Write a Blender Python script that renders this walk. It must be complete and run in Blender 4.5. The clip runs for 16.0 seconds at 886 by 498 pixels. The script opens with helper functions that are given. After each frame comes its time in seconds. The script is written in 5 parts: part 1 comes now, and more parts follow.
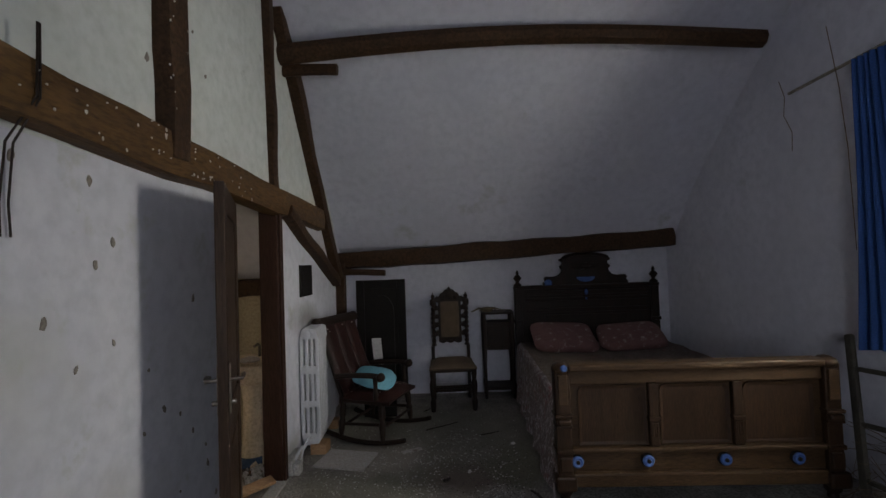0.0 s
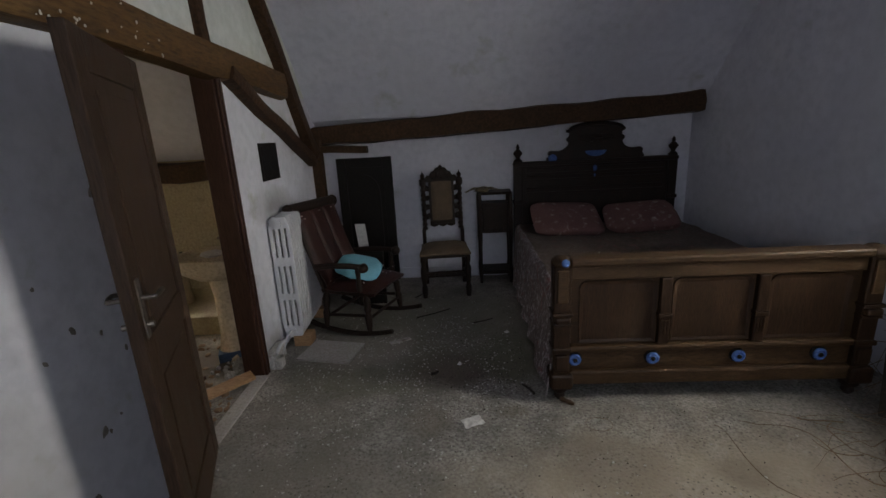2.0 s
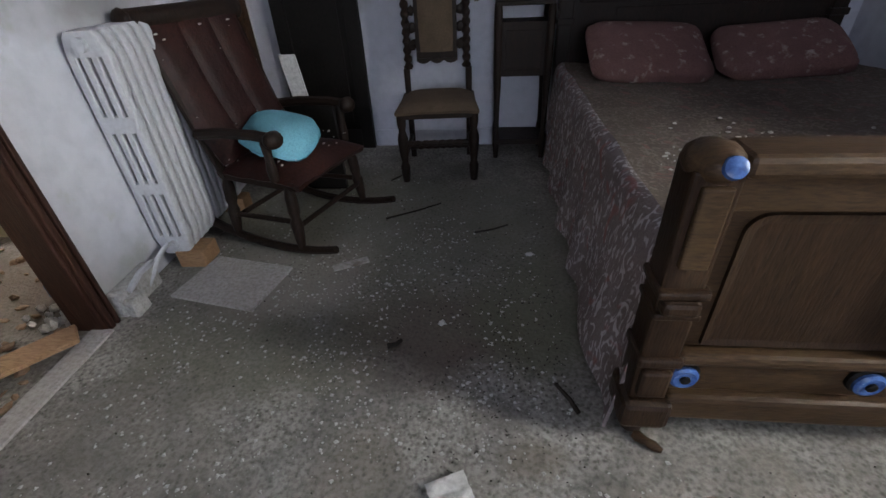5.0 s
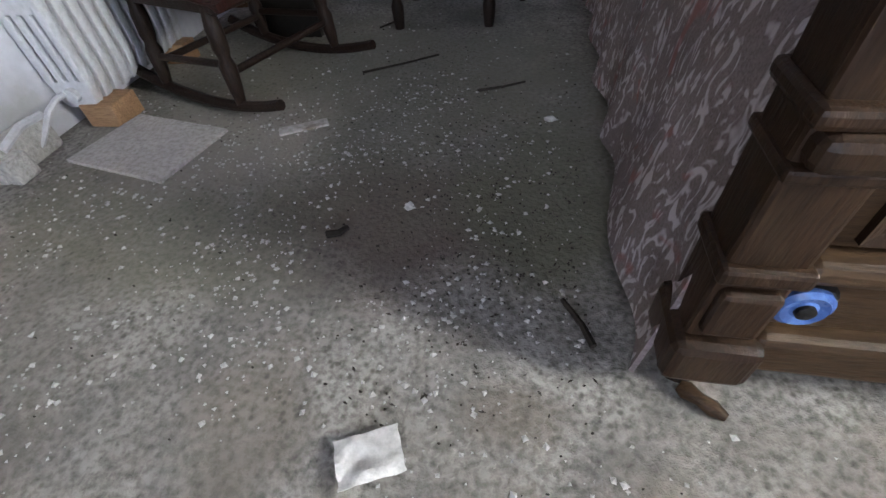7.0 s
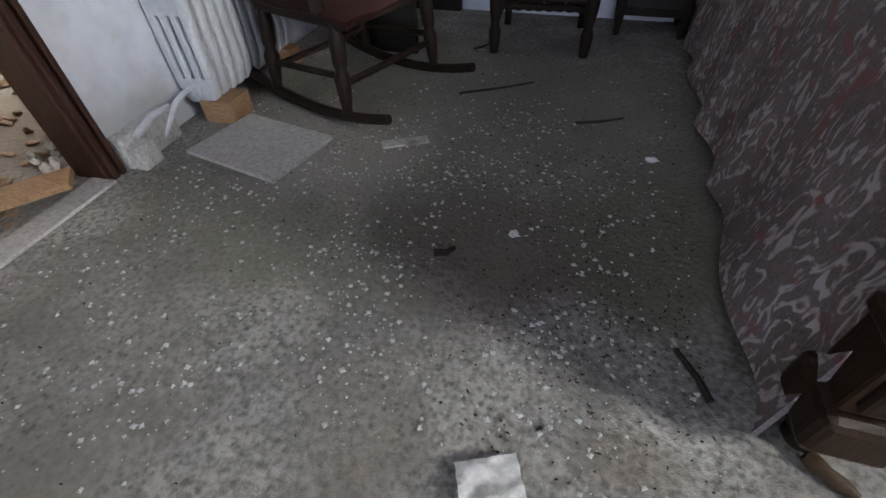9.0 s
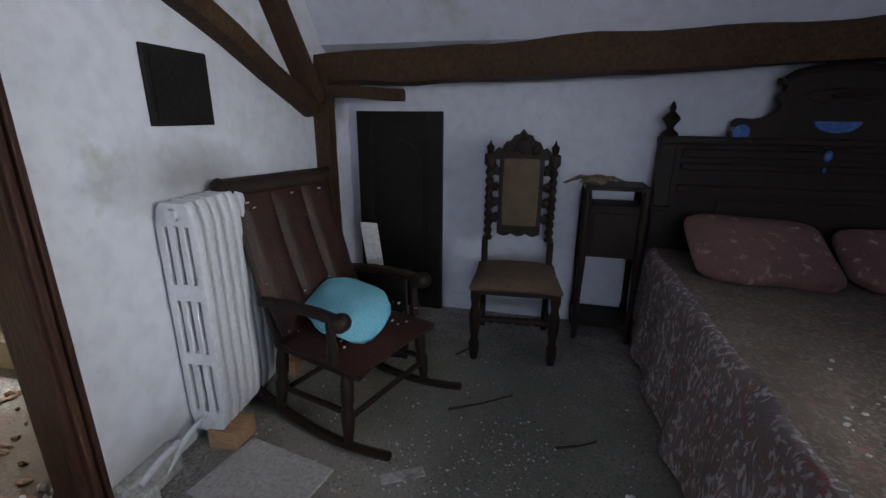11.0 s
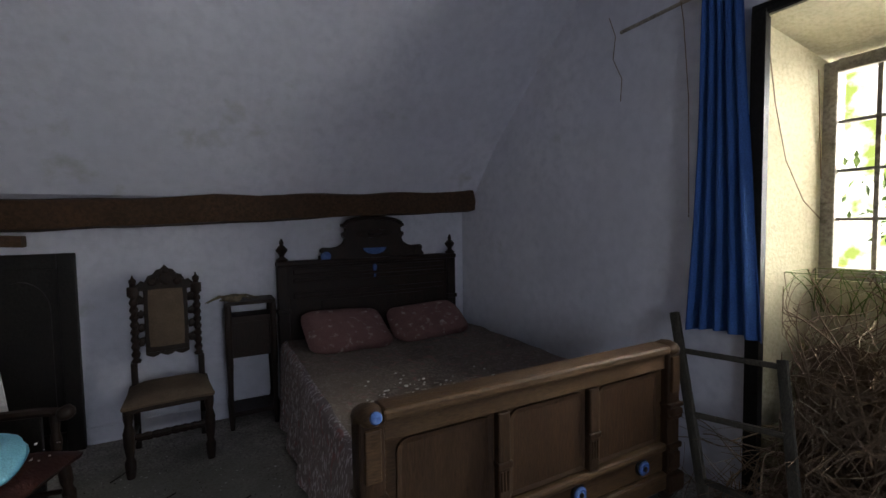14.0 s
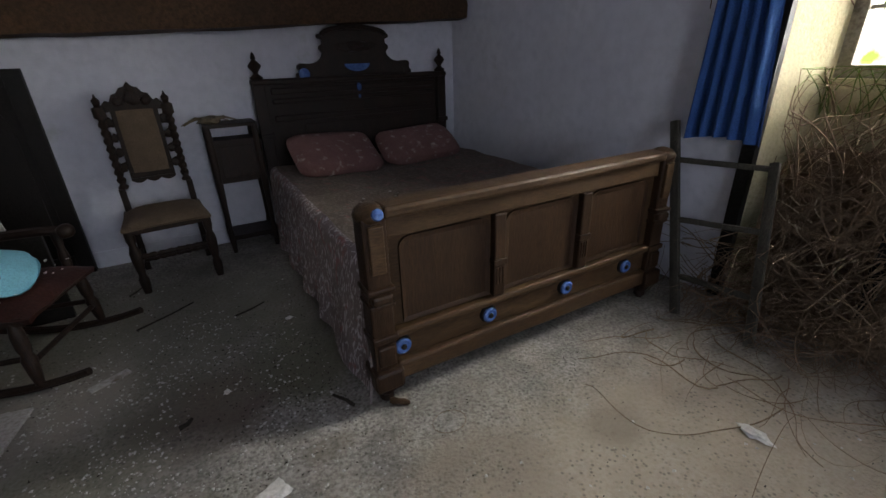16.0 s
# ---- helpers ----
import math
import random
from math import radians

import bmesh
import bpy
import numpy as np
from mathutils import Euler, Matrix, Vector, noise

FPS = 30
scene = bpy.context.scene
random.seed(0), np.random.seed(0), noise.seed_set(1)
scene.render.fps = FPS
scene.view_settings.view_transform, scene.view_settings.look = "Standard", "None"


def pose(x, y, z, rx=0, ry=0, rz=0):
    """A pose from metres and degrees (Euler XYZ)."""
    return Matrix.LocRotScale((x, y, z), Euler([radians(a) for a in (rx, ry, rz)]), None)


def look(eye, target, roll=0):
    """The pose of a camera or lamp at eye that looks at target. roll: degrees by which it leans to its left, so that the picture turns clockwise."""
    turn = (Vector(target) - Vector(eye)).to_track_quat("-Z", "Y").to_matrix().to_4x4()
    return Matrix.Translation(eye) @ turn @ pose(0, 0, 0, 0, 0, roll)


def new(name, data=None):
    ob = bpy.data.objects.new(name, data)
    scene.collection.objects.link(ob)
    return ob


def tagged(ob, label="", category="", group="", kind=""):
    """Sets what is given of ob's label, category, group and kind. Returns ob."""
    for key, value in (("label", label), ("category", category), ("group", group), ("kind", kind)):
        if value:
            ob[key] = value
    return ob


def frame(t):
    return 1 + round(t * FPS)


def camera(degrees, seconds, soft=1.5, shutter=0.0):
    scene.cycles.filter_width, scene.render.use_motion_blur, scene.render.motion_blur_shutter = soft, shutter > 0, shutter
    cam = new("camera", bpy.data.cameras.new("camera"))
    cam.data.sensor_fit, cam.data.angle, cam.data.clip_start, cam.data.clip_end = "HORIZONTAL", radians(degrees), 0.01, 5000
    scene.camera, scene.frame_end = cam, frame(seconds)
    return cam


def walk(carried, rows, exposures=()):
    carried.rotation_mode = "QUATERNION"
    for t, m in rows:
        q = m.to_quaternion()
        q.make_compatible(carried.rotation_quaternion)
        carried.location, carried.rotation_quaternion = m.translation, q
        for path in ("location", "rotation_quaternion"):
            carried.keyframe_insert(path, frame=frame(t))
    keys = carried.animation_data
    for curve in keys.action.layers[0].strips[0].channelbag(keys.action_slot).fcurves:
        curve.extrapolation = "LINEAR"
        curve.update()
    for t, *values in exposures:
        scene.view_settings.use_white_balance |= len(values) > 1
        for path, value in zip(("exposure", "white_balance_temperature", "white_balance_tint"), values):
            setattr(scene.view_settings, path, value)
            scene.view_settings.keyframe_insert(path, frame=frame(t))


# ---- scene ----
LENS = 91.03
cam = camera(LENS, 16.0, soft=1.5)
ROWS = [
    (0.0, 0.913, 0.499, 1.638, 2.447, 1.712, 2.048),
    (0.5, 0.884, 0.537, 1.629, 3.244, -2.804, 2.203),
    (1.0, 0.929, 0.696, 1.620, 3.477, -9.070, 3.758),
    (1.5, 0.990, 0.894, 1.634, 4.533, -14.010, 3.895),
    (2.0, 1.012, 1.039, 1.648, 2.623, -14.775, 2.999),
    (2.5, 0.987, 1.530, 1.601, 0.984, -17.974, 1.501),
    (3.0, 0.924, 1.796, 1.578, 2.558, -21.216, 0.969),
    (3.5, 0.912, 1.987, 1.537, 3.730, -23.704, 0.977),
    (4.0, 1.004, 2.252, 1.456, 5.014, -27.448, 1.642),
    (4.2, 1.032, 2.321, 1.413, 4.961, -29.136, 2.046),
    (6.3, 1.179, 2.973, 0.973, 7.204, -41.786, 3.545),
    (6.5, 1.199, 2.988, 0.912, 8.539, -43.730, 3.770),
    (7.0, 1.226, 3.006, 0.818, 9.824, -46.134, 3.697),
    (7.5, 1.215, 3.012, 0.818, 10.167, -47.230, 3.557),
    (8.0, 1.184, 2.996, 0.820, 12.083, -46.877, 3.248),
    (8.5, 1.097, 2.958, 0.853, 14.903, -46.523, 2.595),
    (9.0, 1.021, 2.966, 0.879, 17.282, -44.486, 1.602),
    (9.5, 0.985, 3.059, 1.000, 19.870, -35.373, 2.166),
    (9.7, 0.977, 3.068, 1.077, 20.956, -31.070, 2.168),
    (11.8, 0.871, 2.876, 1.521, 0.298, -14.449, -0.788),
    (12.0, 0.900, 2.852, 1.545, -3.876, -13.802, -0.825),
    (12.5, 1.056, 2.702, 1.577, -13.033, -10.789, -0.709),
    (13.0, 1.115, 2.350, 1.585, -21.419, -7.955, 0.491),
    (13.5, 1.116, 2.082, 1.584, -25.562, -5.385, 1.420),
    (14.0, 1.065, 1.955, 1.595, -28.013, -3.104, 0.939),
    (14.5, 1.047, 1.950, 1.605, -29.208, -4.965, 1.127),
    (15.0, 1.042, 2.021, 1.585, -29.633, -12.002, 1.364),
    (15.5, 1.028, 2.032, 1.491, -29.854, -18.982, 1.606),
    (16.0, 1.032, 1.997, 1.424, -29.973, -23.751, 1.710),
]
EXPOSURES = [(0.0, -0.05, 6700, 10), (2.0, 0.05, 6700, 10), (3.5, 0.28, 6300, 10), (4.2, 0.5, 6200, 10), (6.3, 1.7, 6200, 10), (7.0, 1.8, 6150, 10), (9.0, 1.35, 6100, 10), (9.7, 0.75, 5700, 10), (11.8, 0.85, 6100, 10), (12.5, 0.8, 6100, 10), (13.5, 0.5, 6200, 10), (14.5, 0.4, 6500, 10), (16.0, 0.6, 6500, 10)]
walk(cam, [(t, pose(x, y, z, 90 + pitch, roll, yaw)) for t, x, y, z, yaw, pitch, roll in ROWS], EXPOSURES)

# ---- world and light ----
world = bpy.data.worlds.new("world")
scene.world = world
world.use_nodes = True
wn = world.node_tree.nodes
sky = wn.new("ShaderNodeTexSky")
sky.sky_type, sky.sun_disc, sky.sun_elevation, sky.sun_rotation = "NISHITA", False, radians(40), radians(150)
wn["Background"].inputs["Strength"].default_value = 0.12
world.node_tree.links.new(sky.outputs[0], wn["Background"].inputs["Color"])


def area_lamp(name, m, w, h, watts, colour):
    data = bpy.data.lights.new(name, "AREA")
    data.shape, data.size, data.size_y, data.energy, data.color = "RECTANGLE", w, h, watts, colour
    ob = new(name, data)
    ob.matrix_world = m
    return ob


# daylight outside the side window and the dormer, and an added fill behind the camera
area_lamp("window_daylight", look((4.92, 2.45, 2.07), (0.7, 4.0, 1.0)), 1.5, 1.5, 240, (1.0, 0.98, 0.92))
area_lamp("bathroom_daylight", look((-2.5, 5.95, 2.5), (-2.2, 4.2, 0.5)), 0.9, 0.9, 380, (1.0, 0.95, 0.86))
# fill lamp for the dim room, outside an assumed opening that is never in view
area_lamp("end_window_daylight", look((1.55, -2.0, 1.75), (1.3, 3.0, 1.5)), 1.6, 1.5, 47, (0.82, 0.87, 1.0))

# ---- materials ----
def material(name, colour, dark=None, rough=0.7, scale=4.0, fine=60.0, bump=0.15, stretch=(1, 1, 1), mix=0.5, metal=0.0, spec=0.22, stain=None, stain_at=0.58, stain_scale=1.3, grit=0.72):
    """A surface with a broad and a fine variation of colour, relief and, where given, stains."""
    m = bpy.data.materials.new(name)
    m.use_nodes = True
    nt = m.node_tree
    n, link = nt.nodes, nt.links.new
    b = n["Principled BSDF"]
    co = n.new("ShaderNodeTexCoord")
    mp = n.new("ShaderNodeMapping")
    mp.inputs["Scale"].default_value = stretch
    info = n.new("ShaderNodeObjectInfo")
    shift = n.new("ShaderNodeVectorMath")
    shift.operation = "MULTIPLY_ADD"
    shift.inputs[1].default_value = (7, 5, 9)
    link(info.outputs["Random"], shift.inputs[0])
    link(co.outputs["Object"], shift.inputs[2])
    link(shift.outputs[0], mp.inputs["Vector"])
    dark = dark or tuple(c * 0.6 for c in colour)

    def noise_at(s, detail=5.0):
        t = n.new("ShaderNodeTexNoise")
        t.inputs["Scale"].default_value, t.inputs["Detail"].default_value, t.inputs["Roughness"].default_value = s, detail, 0.62
        link(mp.outputs[0], t.inputs["Vector"])
        return t.outputs["Fac"]

    def ramp(src, a, z):
        r = n.new("ShaderNodeMapRange")
        r.inputs["From Min"].default_value, r.inputs["From Max"].default_value = a, z
        link(src, r.inputs["Value"])
        return r.outputs[0]

    def blend(fac, a, z):
        x = n.new("ShaderNodeMix")
        x.data_type = "RGBA"
        link(fac, x.inputs["Factor"])
        for s, v in ((6, a), (7, z)):
            if isinstance(v, tuple):
                x.inputs[s].default_value = (*v, 1)
            else:
                link(v, x.inputs[s])
        return x.outputs[2]

    broad, grain = noise_at(scale), noise_at(fine, 3.0)
    out = blend(ramp(broad, 0.5 - mix * 0.5, 0.5 + mix * 0.5), dark, colour)
    out = blend(ramp(grain, 0.25, 0.6), tuple(c * grit for c in dark), out)
    if stain:
        out = blend(ramp(noise_at(stain_scale, 7.0), stain_at, stain_at + 0.12), out, stain)
    link(out, b.inputs["Base Color"])
    b.inputs["Metallic"].default_value, b.inputs["Specular IOR Level"].default_value = metal, spec
    rr = n.new("ShaderNodeMapRange")
    rr.inputs["To Min"].default_value, rr.inputs["To Max"].default_value = max(0.05, rough - 0.12), min(1, rough + 0.12)
    link(broad, rr.inputs["Value"])
    link(rr.outputs[0], b.inputs["Roughness"])
    if bump:
        bp = n.new("ShaderNodeBump")
        bp.inputs["Strength"].default_value, bp.inputs["Distance"].default_value = bump, 0.01
        link(grain, bp.inputs["Height"])
        link(bp.outputs[0], b.inputs["Normal"])
    return m


PLASTER = material("plaster", (0.66, 0.66, 0.73), (0.53, 0.535, 0.61), 0.9, 1.3, 13, 0.03, mix=0.6, stain=(0.40, 0.41, 0.41), stain_at=0.63, stain_scale=1.7, grit=0.97)
PLASTER_GREEN = material("limewash", (0.66, 0.68, 0.66), (0.54, 0.57, 0.54), 0.9, 1.8, 13, 0.08, mix=0.6, stain=(0.34, 0.36, 0.33), stain_at=0.64, stain_scale=3.0, grit=0.93)
# recess plaster: the yellow cast of light through foliage is put into its colour
REVEAL = material("reveal_plaster", (0.62, 0.57, 0.40), (0.47, 0.42, 0.27), 0.9, 3.0, 50, 0.25, stain=(0.30, 0.27, 0.20), stain_at=0.64, stain_scale=4.0, grit=0.88)
BATH_WALL = material("bath_paint", (0.50, 0.44, 0.31), (0.40, 0.34, 0.24), 0.7, 2.0, 40, 0.1, stain=(0.2, 0.17, 0.12), stain_at=0.64)
BEAM = material("oak_beam", (0.080, 0.040, 0.019), (0.030, 0.016, 0.008), 0.7, 5.0, 40, 0.6, stretch=(1, 1, 1), mix=0.6)
BEAM_LONG = material("oak_beam_waxed", (0.15, 0.080, 0.026), (0.055, 0.028, 0.011), 0.6, 4.0, 30, 0.5, stretch=(2.5, 0.5, 2.5), mix=0.6)
DOOR_WOOD = material("door_wood", (0.060, 0.034, 0.020), (0.026, 0.015, 0.009), 0.55, 5.0, 45, 0.3, stretch=(3, 3, 0.35))
JAMB_WOOD = material("jamb_wood", (0.060, 0.026, 0.016), (0.03, 0.012, 0.008), 0.55, 6.0, 50, 0.3, stretch=(3, 3, 0.35))
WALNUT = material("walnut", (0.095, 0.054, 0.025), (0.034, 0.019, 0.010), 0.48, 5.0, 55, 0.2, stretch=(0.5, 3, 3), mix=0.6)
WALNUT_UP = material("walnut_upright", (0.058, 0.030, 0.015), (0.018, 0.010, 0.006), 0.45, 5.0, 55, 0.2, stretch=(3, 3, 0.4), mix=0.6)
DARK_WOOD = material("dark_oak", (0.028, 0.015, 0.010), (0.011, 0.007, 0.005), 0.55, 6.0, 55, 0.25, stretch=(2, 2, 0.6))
BLACK_WOOD = material("blackened_panel", (0.016, 0.012, 0.010), (0.008, 0.007, 0.006), 0.6, 5.0, 50, 0.3)
TAPESTRY = material("brown_tapestry", (0.16, 0.115, 0.078), (0.095, 0.068, 0.045), 0.95, 9.0, 160, 0.5)
LEATHER = material("red_leather", (0.046, 0.015, 0.011), (0.018, 0.007, 0.006), 0.48, 5.0, 70, 0.3, stain=(0.30, 0.26, 0.22), stain_at=0.70, stain_scale=14)
TURQUOISE = material("turquoise_cloth", (0.22, 0.50, 0.60), (0.16, 0.40, 0.50), 0.95, 6.0, 150, 0.3)
RADIATOR = material("radiator_paint", (0.60, 0.61, 0.64), (0.52, 0.52, 0.54), 0.45, 2.0, 60, 0.03, stain=(0.38, 0.34, 0.30), stain_at=0.70, stain_scale=3, grit=0.9)
CERAMIC = material("old_ceramic", (0.70, 0.60, 0.46), (0.60, 0.50, 0.37), 0.25, 2.0, 40, 0.03, stain=(0.35, 0.27, 0.18), stain_at=0.64)
TUB = material("beige_enamel", (0.36, 0.32, 0.22), (0.28, 0.25, 0.17), 0.35, 2.0, 40, 0.05, stain=(0.16, 0.13, 0.09), stain_at=0.6)
STONE = material("plaster_lump", (0.62, 0.60, 0.58), (0.42, 0.40, 0.37), 0.95, 8.0, 60, 0.8)
PALE_WOOD = material("pale_board", (0.40, 0.25, 0.14), (0.28, 0.16, 0.085), 0.7, 5.0, 50, 0.3, stretch=(0.5, 3, 3))
DUSTY_BOARD = material("dusty_board", (0.50, 0.47, 0.45), (0.38, 0.35, 0.33), 0.9, 6.0, 60, 0.1, stain=(0.20, 0.17, 0.14), stain_at=0.6, stain_scale=6)
CHIP = material("paint_chip", (0.66, 0.64, 0.62), (0.45, 0.43, 0.40), 0.9, 8.0, 60, 0.2)
DIRT = material("dark_dirt", (0.055, 0.046, 0.036), (0.03, 0.025, 0.02), 0.95, 8.0, 60, 0.5)
TWIG = material("dry_vine", (0.25, 0.175, 0.115), (0.13, 0.09, 0.058), 0.9, 9.0, 60, 0.4)
TWIG_PALE = material("pale_straw", (0.42, 0.35, 0.25), (0.28, 0.22, 0.15), 0.9, 9.0, 60, 0.2)
CURTAIN = material("blue_curtain", (0.050, 0.125, 0.36), (0.033, 0.085, 0.26), 0.9, 4.0, 140, 0.25)
PORCELAIN_BLUE = material("blue_porcelain", (0.10, 0.19, 0.46), (0.05, 0.10, 0.28), 0.25, 12.0, 60, 0.05)
IRON = material("black_iron", (0.018, 0.016, 0.015), (0.010, 0.009, 0.008), 0.55, 6.0, 60, 0.2, metal=0.3)
BRASS = material("tarnished_metal", (0.30, 0.27, 0.24), (0.14, 0.12, 0.10), 0.4, 12.0, 60, 0.15, metal=0.9)
LADDER = material("grey_ladder_wood", (0.085, 0.078, 0.062), (0.045, 0.04, 0.032), 0.8, 6.0, 50, 0.4, stretch=(3, 3, 0.5))
WINDOW_PAINT = material("window_paint", (0.42, 0.38, 0.33), (0.24, 0.21, 0.17), 0.7, 6.0, 50, 0.4, stain=(0.10, 0.08, 0.06), stain_at=0.58, stain_scale=7)
SHEET = material("tissue_paper", (0.72, 0.70, 0.68), (0.6, 0.58, 0.56), 0.95, 6.0, 60, 0.3)
BLUE_BOX = material("blue_carton", (0.09, 0.15, 0.26), (0.06, 0.1, 0.18), 0.6, 6.0, 60, 0.1)
COBWEB = material("cobweb_rag", (0.62, 0.58, 0.56), (0.5, 0.46, 0.44), 0.95, 8.0, 60, 0.3)
BRICK = material("loose_brick", (0.30, 0.20, 0.13), (0.2, 0.13, 0.085), 0.9, 8.0, 60, 0.5)
CLOTH_GREY = material("grey_rag", (0.30, 0.27, 0.24), (0.2, 0.175, 0.15), 0.95, 7.0, 90, 0.4)
ORANGE_WOOD = material("orange_frame", (0.42, 0.19, 0.08), (0.28, 0.12, 0.05), 0.6, 6.0, 50, 0.2)
FLOWER = material("leaf_dry", (0.20, 0.16, 0.10), (0.1, 0.08, 0.05), 0.9, 20, 80, 0.3)
LEAF = material("leaf", (0.16, 0.22, 0.05), (0.08, 0.12, 0.03), 0.6, 9, 60, 0.1)
BLUE_CLOTH = material("bright_blue_cloth", (0.08, 0.16, 0.50), (0.05, 0.1, 0.35), 0.9, 9, 90, 0.2)


def floor_material():
    """Dusty worn floor: pale dust by the window, brown and green stains, dark grime, darker towards the back."""
    m = material("dusty_floor", (0.42, 0.395, 0.36), (0.20, 0.185, 0.168), 0.92, 4.5, 60, 0.7, mix=0.34, grit=0.5)
    nt = m.node_tree
    n, link = nt.nodes, nt.links.new
    b = n["Principled BSDF"]
    src = b.inputs["Base Color"].links[0].from_socket
    co = n.new("ShaderNodeTexCoord")
    warp = n.new("ShaderNodeTexNoise")
    warp.inputs["Scale"].default_value, warp.inputs["Detail"].default_value = 3.0, 6.0
    link(co.outputs["Object"], warp.inputs["Vector"])

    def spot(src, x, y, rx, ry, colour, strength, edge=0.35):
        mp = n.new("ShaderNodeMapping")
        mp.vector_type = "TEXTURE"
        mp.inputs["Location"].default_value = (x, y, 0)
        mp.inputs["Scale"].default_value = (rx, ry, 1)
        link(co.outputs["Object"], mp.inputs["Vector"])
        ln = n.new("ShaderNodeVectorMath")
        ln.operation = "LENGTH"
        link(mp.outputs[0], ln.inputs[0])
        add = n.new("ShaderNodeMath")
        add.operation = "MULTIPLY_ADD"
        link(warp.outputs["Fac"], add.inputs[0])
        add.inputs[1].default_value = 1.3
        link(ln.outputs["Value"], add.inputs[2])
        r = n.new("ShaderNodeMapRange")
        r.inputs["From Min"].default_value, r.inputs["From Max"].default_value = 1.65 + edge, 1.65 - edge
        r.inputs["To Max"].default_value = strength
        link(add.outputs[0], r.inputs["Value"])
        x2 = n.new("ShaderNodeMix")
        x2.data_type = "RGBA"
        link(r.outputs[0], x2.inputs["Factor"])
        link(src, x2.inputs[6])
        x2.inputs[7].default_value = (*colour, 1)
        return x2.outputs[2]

    # the widest dark patch, at y 4.7, darkens the floor towards the back wall
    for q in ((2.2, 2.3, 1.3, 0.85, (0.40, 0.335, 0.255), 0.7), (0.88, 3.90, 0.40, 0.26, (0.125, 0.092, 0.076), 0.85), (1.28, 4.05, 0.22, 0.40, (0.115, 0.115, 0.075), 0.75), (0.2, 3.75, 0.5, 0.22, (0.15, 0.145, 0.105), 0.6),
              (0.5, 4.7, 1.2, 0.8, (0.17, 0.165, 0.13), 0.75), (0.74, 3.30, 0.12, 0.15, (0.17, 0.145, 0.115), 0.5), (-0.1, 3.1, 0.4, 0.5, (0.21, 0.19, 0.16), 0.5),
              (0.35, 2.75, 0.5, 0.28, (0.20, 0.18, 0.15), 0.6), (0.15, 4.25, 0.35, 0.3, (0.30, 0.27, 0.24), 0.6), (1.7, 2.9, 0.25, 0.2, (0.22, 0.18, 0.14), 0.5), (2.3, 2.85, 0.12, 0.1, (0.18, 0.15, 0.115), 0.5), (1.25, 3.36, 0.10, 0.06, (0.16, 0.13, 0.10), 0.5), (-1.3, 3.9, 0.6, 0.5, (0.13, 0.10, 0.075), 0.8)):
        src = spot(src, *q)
    vor = n.new("ShaderNodeTexVoronoi")
    vor.inputs["Scale"].default_value = 46.0
    link(co.outputs["Object"], vor.inputs["Vector"])
    r = n.new("ShaderNodeMapRange")
    r.inputs["From Min"].default_value, r.inputs["From Max"].default_value = 0.36, 0.12
    r.inputs["To Max"].default_value = 0.75
    link(vor.outputs["Distance"], r.inputs["Value"])
    gate = n.new("ShaderNodeMath")
    gate.operation = "MULTIPLY"
    link(r.outputs[0], gate.inputs[0])
    pr = n.new("ShaderNodeMapRange")
    pr.inputs["From Min"].default_value, pr.inputs["From Max"].default_value = 0.40, 0.55
    link(warp.outputs["Fac"], pr.inputs["Value"])
    link(pr.outputs[0], gate.inputs[1])
    x2 = n.new("ShaderNodeMix")
    x2.data_type = "RGBA"
    link(gate.outputs[0], x2.inputs["Factor"])
    link(src, x2.inputs[6])
    x2.inputs[7].default_value = (0.10, 0.09, 0.075, 1)
    link(x2.outputs[2], b.inputs["Base Color"])
    return m


def spread_material(name, ground, dark, sprig, strength):
    """Faded bedspread: a dull ground with pale curling sprigs and rose blooms."""
    m = material(name, ground, dark, 0.95, 7.0, 170, 0.4)
    nt = m.node_tree
    n, link = nt.nodes, nt.links.new
    b = n["Principled BSDF"]
    src = b.inputs["Base Color"].links[0].from_socket
    co = n.new("ShaderNodeTexCoord")
    for scale, stretch, colour, lo, hi, dist in ((24, (1, 1, 0.55), sprig, 0.53, 0.63, 2.2), (9, (1, 1, 1), (0.26, 0.115, 0.11), 0.62, 0.72, 1.5)):
        mp = n.new("ShaderNodeMapping")
        mp.inputs["Scale"].default_value = stretch
        link(co.outputs["Object"], mp.inputs["Vector"])
        t = n.new("ShaderNodeTexNoise")
        t.inputs["Scale"].default_value, t.inputs["Distortion"].default_value, t.inputs["Detail"].default_value = scale, dist, 1.0
        link(mp.outputs[0], t.inputs["Vector"])
        r = n.new("ShaderNodeMapRange")
        r.inputs["From Min"].default_value, r.inputs["From Max"].default_value = lo, hi
        r.inputs["To Max"].default_value = strength
        link(t.outputs["Fac"], r.inputs["Value"])
        x = n.new("ShaderNodeMix")
        x.data_type = "RGBA"
        link(r.outputs[0], x.inputs["Factor"])
        link(src, x.inputs[6])
        x.inputs[7].default_value = (*colour, 1)
        src = x.outputs[2]
    link(src, b.inputs["Base Color"])
    return m


def glass_material():
    m = bpy.data.materials.new("dusty_glass")
    m.use_nodes = True
    b = m.node_tree.nodes["Principled BSDF"]
    b.inputs["Transmission Weight"].default_value, b.inputs["Roughness"].default_value, b.inputs["IOR"].default_value = 1.0, 0.03, 1.1
    return m


